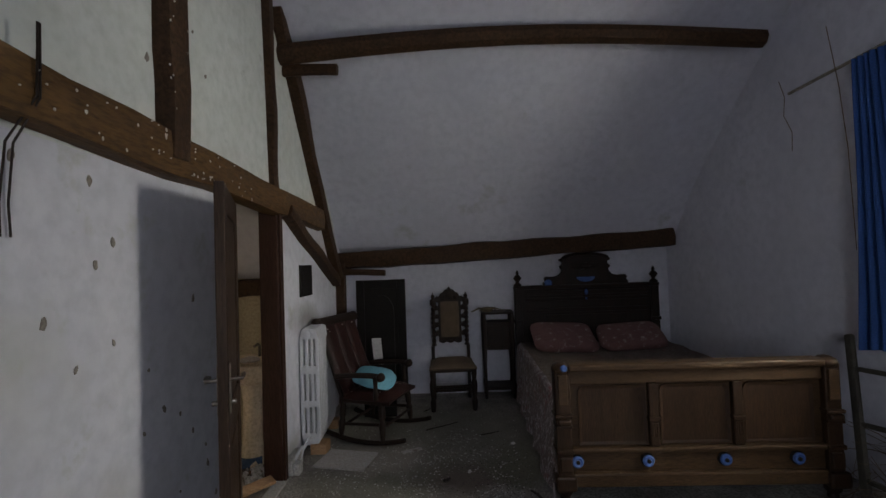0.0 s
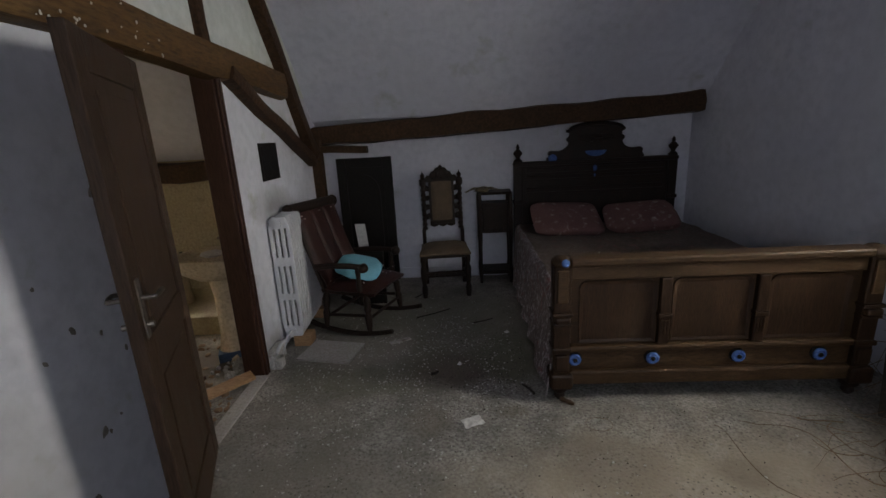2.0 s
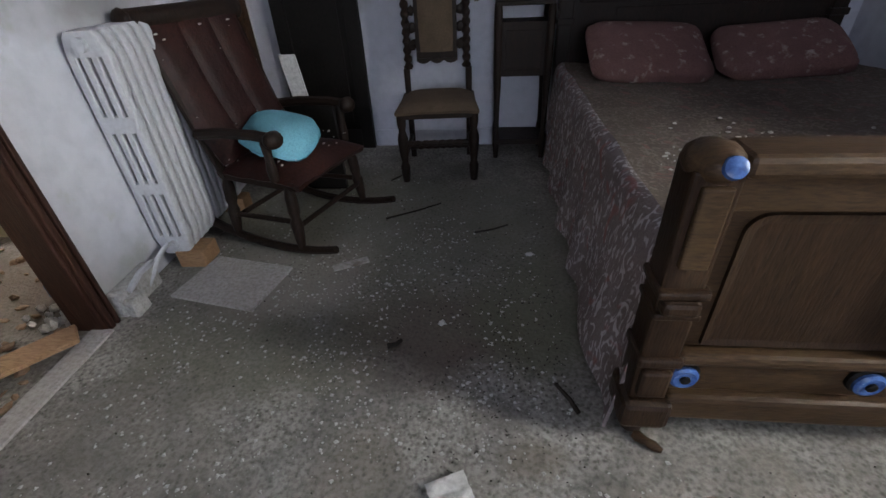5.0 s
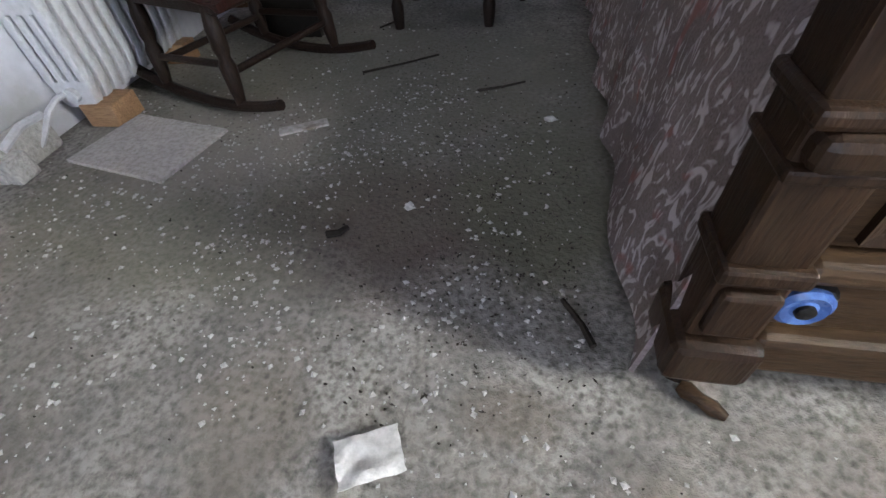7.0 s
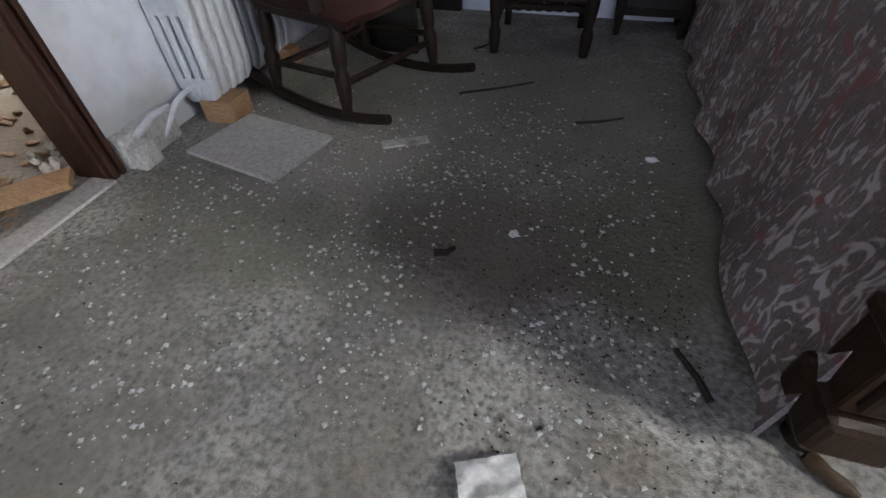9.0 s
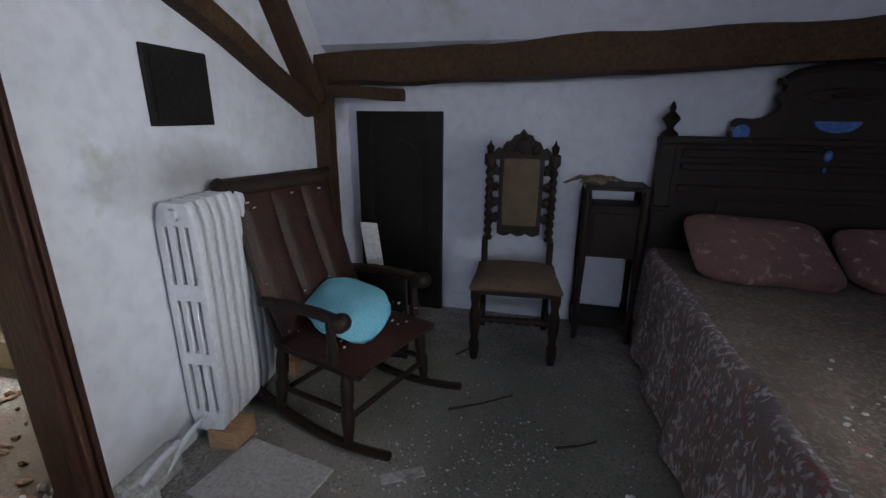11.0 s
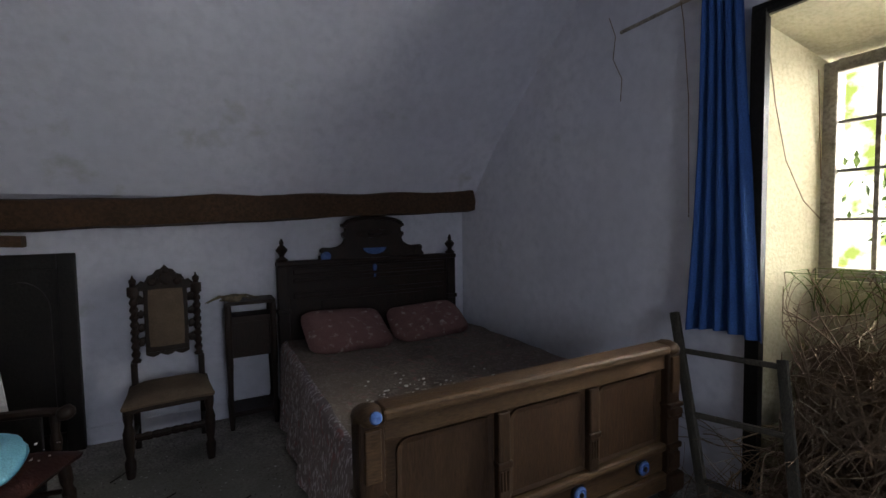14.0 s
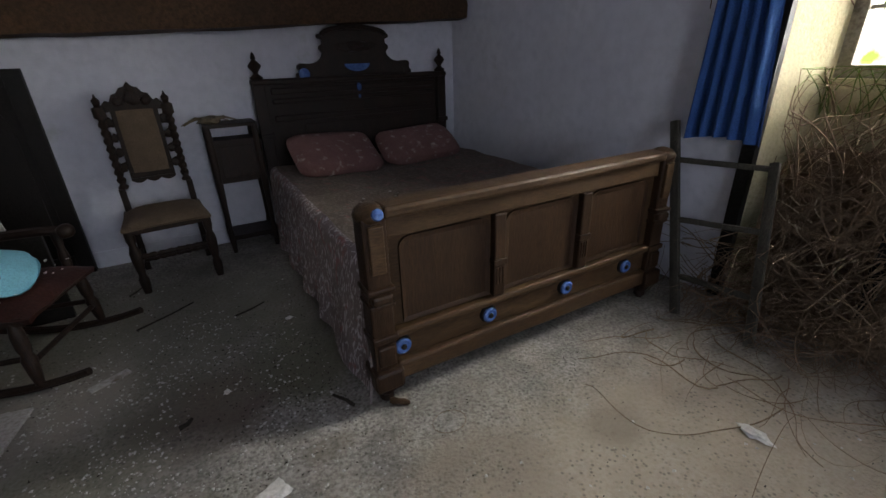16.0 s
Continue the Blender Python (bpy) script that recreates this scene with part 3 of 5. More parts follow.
# plaster skirting line on the knee wall, left of the bed
structure("baseboard", newbox(0.2, 1.42, YB - 0.012, YB, 0, 0.13, 0.003), PLASTER, "painted white baseboard on the knee wall", "baseboard")

# ---- bathroom beyond the door ----
structure("bath_wall_end", newbox(-3.9, -3.8, 2.3, YB, 0, 4.1), BATH_WALL, "ochre painted bathroom wall", "wall")
structure("bath_wall_back", newbox(-3.8, XL - 0.1, 5.35, 5.42, 0, 1.55), BATH_WALL, "ochre painted bathroom wall", "wall")
structure("bath_wall_near", newbox(-3.8, XL - 0.1, 2.2, 2.3, 0, 4.1), BATH_WALL, "ochre painted bathroom wall", "wall")
bm = bmesh.new()
for x0, x1, y0, z0, y1, z1 in ((-3.8, -2.9, 5.4, 1.42, 3.9, 3.12), (-2.1, -0.6, 5.4, 1.42, 3.9, 3.12), (-2.9, -2.1, 4.55, 2.383, 3.9, 3.12)):
    v = [bm.verts.new(p) for p in ((x0, y0, z0), (x1, y0, z0), (x1, y1, z1), (x0, y1, z1))]
    w = [bm.verts.new((p.co.x, p.co.y + 0.08, p.co.z + 0.09)) for p in v]
    bm.faces.new(v), bm.faces.new(w)
    for i in range(4):
        bm.faces.new((v[i], v[(i + 1) % 4], w[(i + 1) % 4], w[i]))
box(bm, -3.8, -0.6, 2.25, 3.95, 3.12, 3.22)
structure("bath_ceiling", bm, PLASTER, "sloping white bathroom ceiling with a dormer", "ceiling")
bm = bmesh.new()
for x in (-2.95, -2.1):
    prism(bm, [(4.55, 2.383), (5.4, 1.42), (5.42, 2.55), (4.55, 2.55)], 0.05, Matrix.Translation((x + 0.05, 0, 0)) @ Matrix.Rotation(radians(90), 4, "Z"))
structure("dormer_cheek", bm, PLASTER, "white plaster dormer cheeks", "wall")
structure("dormer_roof", newbox(-2.95, -2.05, 4.5, 5.45, 2.55, 2.6), PLASTER, "white plaster dormer ceiling", "ceiling")
timber("bath_purlin", (-3.8, 5.28, 1.32), (-0.62, 5.28, 1.40), 0.18, 0.19, BEAM, "dark purlin beam under the dormer", 16, 0.03, seed=13)
timber("dormer_rafter", (-2.95, 5.25, 1.48), (-2.95, 4.5, 2.4), 0.08, 0.1, BEAM, "dark rafter beside the dormer", 6, 0.015, seed=15)
w2 = tagged(new("window_2"), "small dormer window with orange-brown wooden frame", "window", kind="structure")
w2.location = (-2.5, 5.40, 2.03)
for x in (-0.38, 0.0, 0.38):
    part("window_frame", newbox(x - 0.03, x + 0.03, -0.03, 0.03, -0.42, 0.42, 0.005), ORANGE_WOOD, w2)
for z in (-0.40, 0.40):
    part("rail", newbox(-0.35, 0.35, -0.028, 0.028, z - 0.03, z + 0.03, 0.005), ORANGE_WOOD, w2)
for x in (-0.19, 0.19):
    part("pane", newbox(x - 0.158, x + 0.158, -0.004, 0.004, -0.37, 0.37), GLASS, w2).visible_shadow = False
structure("backdrop_dormer", newbox(-4.2, -0.8, 6.6, 6.62, 1.0, 4.4), GLOW, "bright hazy daylight beyond the dormer", "backdrop")
structure("bath_platform", newbox(-3.8, XL - 0.1, 4.52, 5.35, 0, 0.17, 0.01), BATH_WALL, "dirty raised step along the bathroom wall", "step")

tub = thing("bathtub", pose(-2.75, 4.98, 0.17), "stained beige enamel bathtub on the step", "bathtub")
bm = bmesh.new()
out, inn = [], []
for z, k in ((0.0, 0.86), (0.25, 0.93), (0.38, 1.0), (0.42, 1.03), (0.42, 0.92), (0.36, 0.86), (0.15, 0.72)):
    ring = []
    for i in range(32):
        a = 2 * math.pi * i / 32
        c, s = math.cos(a), math.sin(a)
        e = 0.35
        ring.append(bm.verts.new((0.66 * k * math.copysign(abs(c) ** e, c), 0.34 * k * math.copysign(abs(s) ** e, s), z)))
    out.append(ring)
for a, b in zip(out, out[1:]):
    for j in range(32):
        bm.faces.new((a[j], a[(j + 1) % 32], b[(j + 1) % 32], b[j]))
bm.faces.new(out[0][::-1]), bm.faces.new(out[-1])
part("basin", bm, TUB, tub, smooth=True)

bidet = thing("bidet", pose(-1.75, 4.92, 0.17), "beige ceramic bidet on the step", "bidet")
part("bowl", lathe(bmesh.new(), [(0.12, 0), (0.11, 0.08), (0.10, 0.2), (0.16, 0.30), (0.19, 0.36), (0.185, 0.38), (0.15, 0.37), (0.09, 0.3)], 20, Matrix.Diagonal((0.9, 1.2, 1, 1))), CERAMIC, bidet, smooth=True)
part("tap", rod(bmesh.new(), (0, 0.17, 0.37), (0, 0.14, 0.46), 0.015), IRON, bidet)

sink = thing("pedestal_sink", pose(-0.86, 4.08, 0), "cream ceramic pedestal sink with a chipped rim", "sink")
part("pedestal", lathe(bmesh.new(), [(0.12, 0), (0.115, 0.04), (0.085, 0.2), (0.08, 0.5), (0.11, 0.70)], 18, Matrix.Translation((0, 0.05, 0))), CERAMIC, sink, smooth=True)
bm = bmesh.new()
rings = []
for z, k in ((0.66, 0.45), (0.72, 0.75), (0.79, 0.96), (0.83, 1.0), (0.84, 0.97), (0.835, 0.86), (0.76, 0.65), (0.72, 0.3)):
    ring = []
    for i in range(28):
        a = 2 * math.pi * i / 28
        c, s = math.cos(a), math.sin(a)
        ring.append(bm.verts.new((0.30 * k * math.copysign(abs(c) ** 0.7, c), 0.25 * k * math.copysign(abs(s) ** 0.7, s), z)))
    rings.append(ring)
for a, b in zip(rings, rings[1:]):
    for j in range(28):
        bm.faces.new((a[j], a[(j + 1) % 28], b[(j + 1) % 28], b[j]))
bm.faces.new(rings[0][::-1]), bm.faces.new(rings[-1])
part("basin", bm, CERAMIC, sink, smooth=True)
part("tap", tube(bmesh.new(), [(0, 0.2, 0.83), (0, 0.2, 0.92), (0, 0.16, 0.94), (0, 0.1, 0.93)], 0.012, 8), BRASS, sink)
soap = tagged(link_mesh("rag", lump(bmesh.new(), (-0.82, 3.98, 0.86), (0.09, 0.07, 0.025), 4), COBWEB, True), "crumpled pale rag on the sink rim", "rag")

# bathroom litter
def loose(name, bm, mat, label, cat, group="", smooth=False):
    return tagged(link_mesh(name, bm, mat, smooth), label, cat, group)


loose("broken_board", newbox(-0.19, 0.19, -0.055, 0.055, 0, 0.022, 0.003, pose(-0.66, 3.56, 0.035, 3, -4, 42)), PALE_WOOD, "broken pale board lying in the doorway", "board")
loose("broken_board", newbox(-0.12, 0.12, -0.04, 0.04, 0, 0.03, 0.003, pose(-0.80, 3.36, 0.0, 0, 0, 8)), PALE_WOOD, "short broken pale board on the floor", "board")
loose("broken_board", newbox(-0.16, 0.16, -0.035, 0.035, 0, 0.025, 0.003, pose(-0.98, 3.62, 0.06, 0, -6, -12)), JAMB_WOOD, "reddish broken board on the rubble", "board")
loose("rag", lump(bmesh.new(), (-0.98, 3.42, 0.055), (0.17, 0.13, 0.07), 8, 3, 0.9), CLOTH_GREY, "crumpled grey rag among rubble", "rag", smooth=True)
loose("rag", lump(bmesh.new(), (-1.18, 3.68, 0.05), (0.14, 0.1, 0.06), 9, 3, 0.9), CLOTH_GREY, "dark grey rag among rubble", "rag", smooth=True)
bm = newbox(-0.09, 0.09, -0.05, 0.05, 0, 0.07, 0.003, pose(-0.86, 4.06, 0, 0, 0, 25))
loose("carton", bm, BLUE_BOX, "small blue carton on the bathroom floor", "carton")
random.seed(4)
bm = bmesh.new()
for i in range(130):
    lump(bm, (random.uniform(-1.7, -0.55), random.uniform(3.15, 4.4), 0.008), [random.uniform(0.008, 0.04), random.uniform(0.008, 0.03), random.uniform(0.006, 0.016)], i, 1, 0.6)
tagged(link_mesh("rubble", bm, [BRICK]), "scattered plaster and brick rubble on the bathroom floor", "rubble", kind="stuff")
bm = bmesh.new()
for i in range(60):
    lump(bm, (random.gauss(-0.72, 0.07), random.gauss(3.88, 0.06), 0.012), [random.uniform(0.01, 0.03)] * 3, i + 50, 1, 0.6)
tagged(link_mesh("plaster_heap", bm, [STONE]), "small heap of pale plaster crumbs by the jamb", "rubble", kind="stuff")

# ---- radiator ----
def slotted_section(y, thick):
    """One cast section: four columns joined in four places, with three rows of open slots."""
    xs = (-0.085, -0.052, -0.036, -0.009, 0.009, 0.036, 0.052, 0.085)
    zs = (-0.012, 0.085, 0.30, 0.355, 0.575, 0.645, 0.865, 0.955)
    bm = bmesh.new()
    grid = [[bm.verts.new((x, y - thick / 2, z)) for z in zs] for x in xs]
    for i in range(7):
        for j in range(7):
            if not (i % 2 and j % 2):
                bm.faces.new((grid[i][j], grid[i + 1][j], grid[i + 1][j + 1], grid[i][j + 1]))
    for ci, cj, dx, dz in ((0, 0, 1, 1), (7, 0, -1, 1), (0, 7, 1, -1), (7, 7, -1, -1)):
        v = grid[ci][cj]
        v.co.x, v.co.z = v.co.x + dx * 0.016, v.co.z + dz * 0.02
    r = bmesh.ops.extrude_face_region(bm, geom=bm.faces[:])
    for v in [g for g in r["geom"] if isinstance(g, bmesh.types.BMVert)]:
        v.co.y += thick
    bmesh.ops.recalc_face_normals(bm, faces=bm.faces)
    rim = [e for e in bm.edges if len(e.link_faces) == 2 and e.calc_face_angle() > 0.6 and abs(e.verts[0].co.y - e.verts[1].co.y) < 1e-5]
    bmesh.ops.bevel(bm, geom=rim, offset=0.007, segments=2, affect="EDGES", profile=0.5)
    return bm


rad = thing("radiator", pose(-0.40, 4.22, 0.09, 0, 0, 3) @ Matrix.Diagonal((1, 1, 1.05, 1)), "white cast-iron column radiator with stained paint", "radiator")
NSEC = 11
for i in range(NSEC):
    bm = slotted_section(0.033 + i * 0.062, 0.046)
    part("section", bm, RADIATOR, rad, smooth=True)
for z in (0.04, 0.91):
    part("plug", rod(bmesh.new(), (0.0, -0.012, z), (0.0, 0.01, z), 0.026, n=14), RADIATOR, rad, smooth=True)
part("pipe", tube(bmesh.new(), [(-0.02, 0.0, 0.05), (-0.02, -0.05, 0.05), (-0.03, -0.10, 0.03), (-0.04, -0.16, -0.02), (-0.05, -0.2, -0.05)], 0.011, 8), RADIATOR, rad, smooth=True)
loose("wood_block", newbox(-0.41, -0.27, 4.22, 4.36, 0, 0.09, 0.004), PALE_WOOD, "pale wooden block under the radiator foot", "block")
loose("wood_block", newbox(-0.46, -0.32, 4.80, 4.90, 0, 0.09, 0.004), PALE_WOOD, "pale wooden block under the radiator foot", "block")
bm = newbox(-0.50, -0.43, 3.84, 4.10, 0, 0.12, 0.01)
box(bm, -0.43, -0.375, 3.84, 3.93, 0, 0.09, 0.012)
loose("plinth_block", bm, STONE, "chipped white plaster block at the foot of the jamb", "plinth")
loose("water_pipe", tube(bmesh.new(), [(-0.43, 3.9, 0.10), (-0.43, 4.0, 0.13), (-0.44, 4.1, 0.12)], 0.014, 8), RADIATOR, "short white pipe by the radiator", "pipe", smooth=True)
bm = newbox(-0.222, 0.222, -0.165, 0.165, 0, 0.014, 0.002, pose(-0.115, 4.165, 0.001, 0, 0, -11))
loose("loose_panel", bm, DUSTY_BOARD, "dusty pale panel lying on the floor by the rocking chair", "panel")
loose("loose_panel", newbox(-0.09, 0.09, -0.025, 0.025, 0, 0.008, 0.002, pose(0.42, 4.33, 0.001, 0, 0, 28)), DUSTY_BOARD, "narrow strip of pale board on the floor", "panel")
pic = thing("wall_picture", pose(XL, 4.47, 1.51), "small black framed picture on the side wall", "picture")
part("picture_frame", newbox(0.0, 0.018, -0.165, 0.165, -0.145, 0.145, 0.004), BLACK_WOOD, pic)
part("canvas", newbox(0.0185, 0.021, -0.14, 0.14, -0.12, 0.12), IRON, pic)

# the side wall with its door and the bathroom stand a little askew to the bed
LEFT = pose(-0.545, 4.06, 0, 0, 0, 2.0) @ Matrix.Diagonal((1, 1, 1.035, 1)) @ Matrix.Translation((0.5, -4.0, 0))
LEVEL = pose(-0.545, 4.06, 0, 0, 0, 2.0) @ Matrix.Translation((0.5, -4.0, 0))
RIGHT = Matrix.Translation((0.22, 0.05, 0.02))
OWN_PLACE = ("floor", "wall_back", "ceiling", "wall_right", "wall_behind", "backdrop", "purlin", "collar_beam", "beam_spur", "cupboard_door", "baseboard", "loose_panel")
RIGID = ("door_1", "radiator", "wall_picture", "wood_block", "plinth_block", "water_pipe")


def settle(ob, m):
    ob.matrix_world = m @ ob.matrix_basis


for ob in [o for o in bpy.data.objects if o.parent is None and o.type in {"MESH", "EMPTY"}]:
    if ob.name.startswith(("window_reveal", "window_head", "window_breast", "window_surround", "window_1")):
        settle(ob, RIGHT)
    elif ob.name.startswith(RIGID):
        settle(ob, LEVEL)
    elif not ob.name.startswith(OWN_PLACE):
        settle(ob, LEFT)

# ---- rocking chair ----
rc = thing("rocking_chair", pose(0.04, 4.735, 0, 0, 0, -19), "dark wooden rocking chair with flaked red-brown leather seat", "rocking chair")
for y in (-0.285, 0.285):
    pts = [(-0.44 + 0.88 * i / 14, y, 0.032 + 0.16 * ((i / 14 - 0.52) ** 2) * 1.7) for i in range(15)]
    bm = bmesh.new()
    tube(bm, pts, 0.024, 8, 0.85)
    part("rocker", bm, DARK_WOOD, rc, smooth=True)
    prof = [(0.018, 0), (0.026, 0.06), (0.032, 0.14), (0.022, 0.17), (0.03, 0.2), (0.03, 0.27), (0.02, 0.33)]
    for x, l in ((0.22, 0.03), (-0.22, 0.03)):
        d = Vector((x * 0.92, y * 0.9, 0.39)) - Vector((x, y, 0.055))
        part("leg", lathe(bmesh.new(), prof, 12, Matrix.Translation((x, y, 0.055)) @ d.to_track_quat("Z", "Y").to_matrix().to_4x4()), DARK_WOOD, rc, smooth=True)
    part("side_stretcher", rod(bmesh.new(), (0.21, y * 0.96, 0.2), (-0.21, y * 0.96, 0.17), 0.014), DARK_WOOD, rc, smooth=True)
    # arm with rounded knob end and its support
    bm = bmesh.new()
    tube(bm, [(-0.27, y, 0.60), (-0.1, y, 0.625), (0.1, y, 0.635), (0.2, y, 0.63)], 0.026, 8)
    lump(bm, (0.215, y, 0.625), (0.042, 0.05, 0.042), 1, 2, 0.1)
    part("arm", bm, DARK_WOOD, rc, smooth=True)
    part("arm_support", lathe(bmesh.new(), [(0.022, 0.42), (0.026, 0.48), (0.018, 0.53), (0.024, 0.6), (0.02, 0.63)], 12, Matrix.Translation((0.16, y, 0))), DARK_WOOD, rc, smooth=True)
    part("back_post", bar(bmesh.new(), (-0.20, y * 0.92, 0.38), (-0.44, y * 0.95, 1.08), 0.035, 0.045, up=(0, 1, 0)), DARK_WOOD, rc)
part("front_stretcher", rod(bmesh.new(), (0.215, -0.27, 0.17), (0.215, 0.27, 0.17), 0.014), DARK_WOOD, rc, smooth=True)
part("back_stretcher", rod(bmesh.new(), (-0.21, -0.27, 0.15), (-0.21, 0.27, 0.15), 0.014), DARK_WOOD, rc, smooth=True)
part("seat_frame", newbox(-0.24, 0.26, -0.275, 0.275, 0.365, 0.41, 0.01), DARK_WOOD, rc)
bm = ground_bend(lambda u, v: (-0.24 + 0.53 * u, -0.28 + 0.56 * v, 0.405 + 0.075 * (1 - abs(2 * u - 1) ** 4) * (1 - abs(2 * v - 1) ** 4) + 0.01 * noise.noise(Vector((u * 5, v * 5, 0)))), 14, 14)
part("seat", thicken(bm, 0.03), LEATHER, rc, "worn red-brown leather seat", True)
for k in range(3):
    y0 = -0.265 + k * 0.178
    bm = ground_bend(lambda u, v: (-0.19 - 0.245 * u + 0.03 * (1 - abs(2 * v - 1) ** 6) * (1 - abs(2 * u - 1) ** 6) - 0.03 * math.sin(math.pi * u), y0 + 0.177 * v, 0.44 + 0.62 * u), 12, 8)
    part("back_panel", thicken(bm, 0.025), LEATHER, rc, "worn red-brown leather back", True)
bm = rod(bmesh.new(), (-0.45, -0.31, 1.09), (-0.45, 0.31, 1.09), 0.05, n=14)
for y in (-0.31, 0.31):
    lump(bm, (-0.45, y, 1.09), (0.058, 0.03, 0.058), 2, 2, 0.05)
part("top_roll", bm, DARK_WOOD, rc, smooth=True)
bm = bmesh.new()
bmesh.ops.create_uvsphere(bm, u_segments=28, v_segments=16, radius=1)
for v in bm.verts:
    c = v.co.copy()
    k = 1 + 0.16 * noise.noise(c * 1.6 + Vector((2, 0, 0)))
    z = c.z * 0.050 * k + (0.028 * (1 - (c.x + 0.35) ** 2 - c.y ** 2) if c.z > 0 else 0)
    v.co = Vector((c.x * 0.23 * k, c.y * 0.19 * k, z + 0.02 * math.sin(3 * c.x)))
hat = loose("cushion", bm, TURQUOISE, "soft light turquoise cushion slumped on the rocking chair", "cushion", smooth=True)
hat.matrix_world = pose(0.04, 4.695, 0.545, 6, 14, -40)
loose("white_card", newbox(-0.05, 0.05, -0.004, 0.004, 0, 0.30, 0.001, pose(-0.02, 5.20, 0.56, 14, 0, -4)), SHEET, "white card standing behind the rocking chair", "card")
bm = newbox(-0.10, 0.25, -0.02, 0.02, 0, 0.56, 0.004, pose(-0.09, 5.21, 0.0, 0, 0, 0))
loose("low_shelf", bm, BLACK_WOOD, "dark board standing behind the rocking chair", "board")

# ---- carved chair ----
ch = thing("carved_chair", pose(0.76, 5.55, 0, 0, 0, 4) @ Matrix.Scale(1.06, 4), "tall carved dark oak chair with barley-twist posts and brown tapestry", "chair")
for s in (-1, 1):
    x = s * 0.20
    prof = [(0.022, 0), (0.028, 0.05), (0.03, 0.1), (0.02, 0.13), (0.03, 0.2), (0.033, 0.28), (0.02, 0.33), (0.028, 0.37), (0.028, 0.43)]
    part("front_leg", lathe(bmesh.new(), prof, 12, Matrix.Translation((x * 1.08, -0.21, 0))), DARK_WOOD, ch, smooth=True)
    part("back_leg", bar(bmesh.new(), (x, 0.22, 0), (x, 0.19, 0.60), 0.04, 0.04, up=(0, 1, 0)), DARK_WOOD, ch)
    prof = [(0.02, 0.6), (0.026, 0.615)] + [(0.0215, 0.63 + 0.42 * i / 40) for i in range(41)] + [(0.028, 1.06), (0.028, 1.12), (0.016, 1.125), (0.024, 1.145), (0.018, 1.165), (0.008, 1.18), (0.004, 1.20)]
    part("twist_post", lathe(bmesh.new(), prof, 14, Matrix.Translation((x * 0.93, 0.195, 0)), 62.0, 0.28), DARK_WOOD, ch, smooth=True)
    part("side_stretcher", rod(bmesh.new(), (x * 1.05, -0.2, 0.16), (x, 0.21, 0.16), 0.015), DARK_WOOD, ch, smooth=True)
bm = newbox(-0.235, 0.235, -0.235, 0.225, 0.40, 0.445, 0.008)
part("seat_frame", bm, DARK_WOOD, ch)
bm = ground_bend(lambda u, v: ((-0.25 + 0.50 * u) * (1.0 - 0.12 * v), -0.245 + 0.47 * v, 0.445 + 0.045 * (1 - abs(2 * u - 1) ** 5) * (1 - abs(2 * v - 1) ** 5)), 12, 12)
part("seat", thicken(bm, 0.02), TAPESTRY, ch, "worn brown tapestry seat", True)
bm = newbox(-0.13, 0.13, 0.185, 0.215, 0.66, 0.70, 0.006)
box(bm, -0.13, -0.098, 0.185, 0.215, 0.70, 1.10, 0.006)
box(bm, 0.098, 0.13, 0.185, 0.215, 0.70, 1.10, 0.006)
part("back_frame", bm, DARK_WOOD, ch)
for s in (-1, 1):
    for k in range(4):
        part("carved_leaf", lump(bmesh.new(), (s * 0.15, 0.2, 0.74 + 0.095 * k), (0.028, 0.012, 0.03), k, 2, 0.6), DARK_WOOD, ch, smooth=True)
bm = ground_bend(lambda u, v: (-0.1 + 0.2 * u, 0.187 - 0.018 * (1 - abs(2 * u - 1) ** 4) * (1 - abs(2 * v - 1) ** 4), 0.70 + 0.395 * v), 8, 12)
part("back_cushion", thicken(bm, 0.012), TAPESTRY, ch, "worn brown tapestry back", True)
outline = [(-0.17, 1.09), (-0.17, 1.13), (-0.14, 1.16), (-0.12, 1.15), (-0.10, 1.19), (-0.07, 1.20), (-0.05, 1.23), (-0.025, 1.235), (0, 1.265), (0.025, 1.235), (0.05, 1.23), (0.07, 1.20), (0.10, 1.19), (0.12, 1.15), (0.14, 1.16), (0.17, 1.13), (0.17, 1.09)]
bm = prism(bmesh.new(), outline, 0.03, Matrix.Translation((0, 0.183, 0)))
part("crest", bm, DARK_WOOD, ch)
for x, z, r in ((0, 1.17, 0.045), (-0.075, 1.15, 0.03), (0.075, 1.15, 0.03), (0, 1.225, 0.022)):
    part("carving", lump(bmesh.new(), (x, 0.182, z), (r, 0.014, r), int(50 + x * 90), 2, 0.5), DARK_WOOD, ch, smooth=True)
part("apron", prism(bmesh.new(), [(-0.13, 0.66)] + [(-0.13 + 0.26 * i / 12, 0.645 - 0.018 * abs(math.sin(i * math.pi / 4))) for i in range(13)] + [(0.13, 0.66)], 0.025, Matrix.Translation((0, 0.187, 0))), DARK_WOOD, ch)
bm = lathe(bmesh.new(), [(0.016 + 0.007 * abs(math.sin(i * 0.9)), 0.40 * i / 28) for i in range(29)], 10, Matrix.Translation((-0.2, -0.02, 0.16)) @ Matrix.Rotation(radians(90), 4, "Y"))
part("middle_stretcher", bm, DARK_WOOD, ch, smooth=True)
bm = lathe(bmesh.new(), [(0.014 + 0.007 * abs(math.sin(i * 0.9)), 0.40 * i / 28) for i in range(29)], 10, Matrix.Translation((-0.2, -0.205, 0.245)) @ Matrix.Rotation(radians(90), 4, "Y"))
part("front_stretcher", bm, DARK_WOOD, ch, smooth=True)

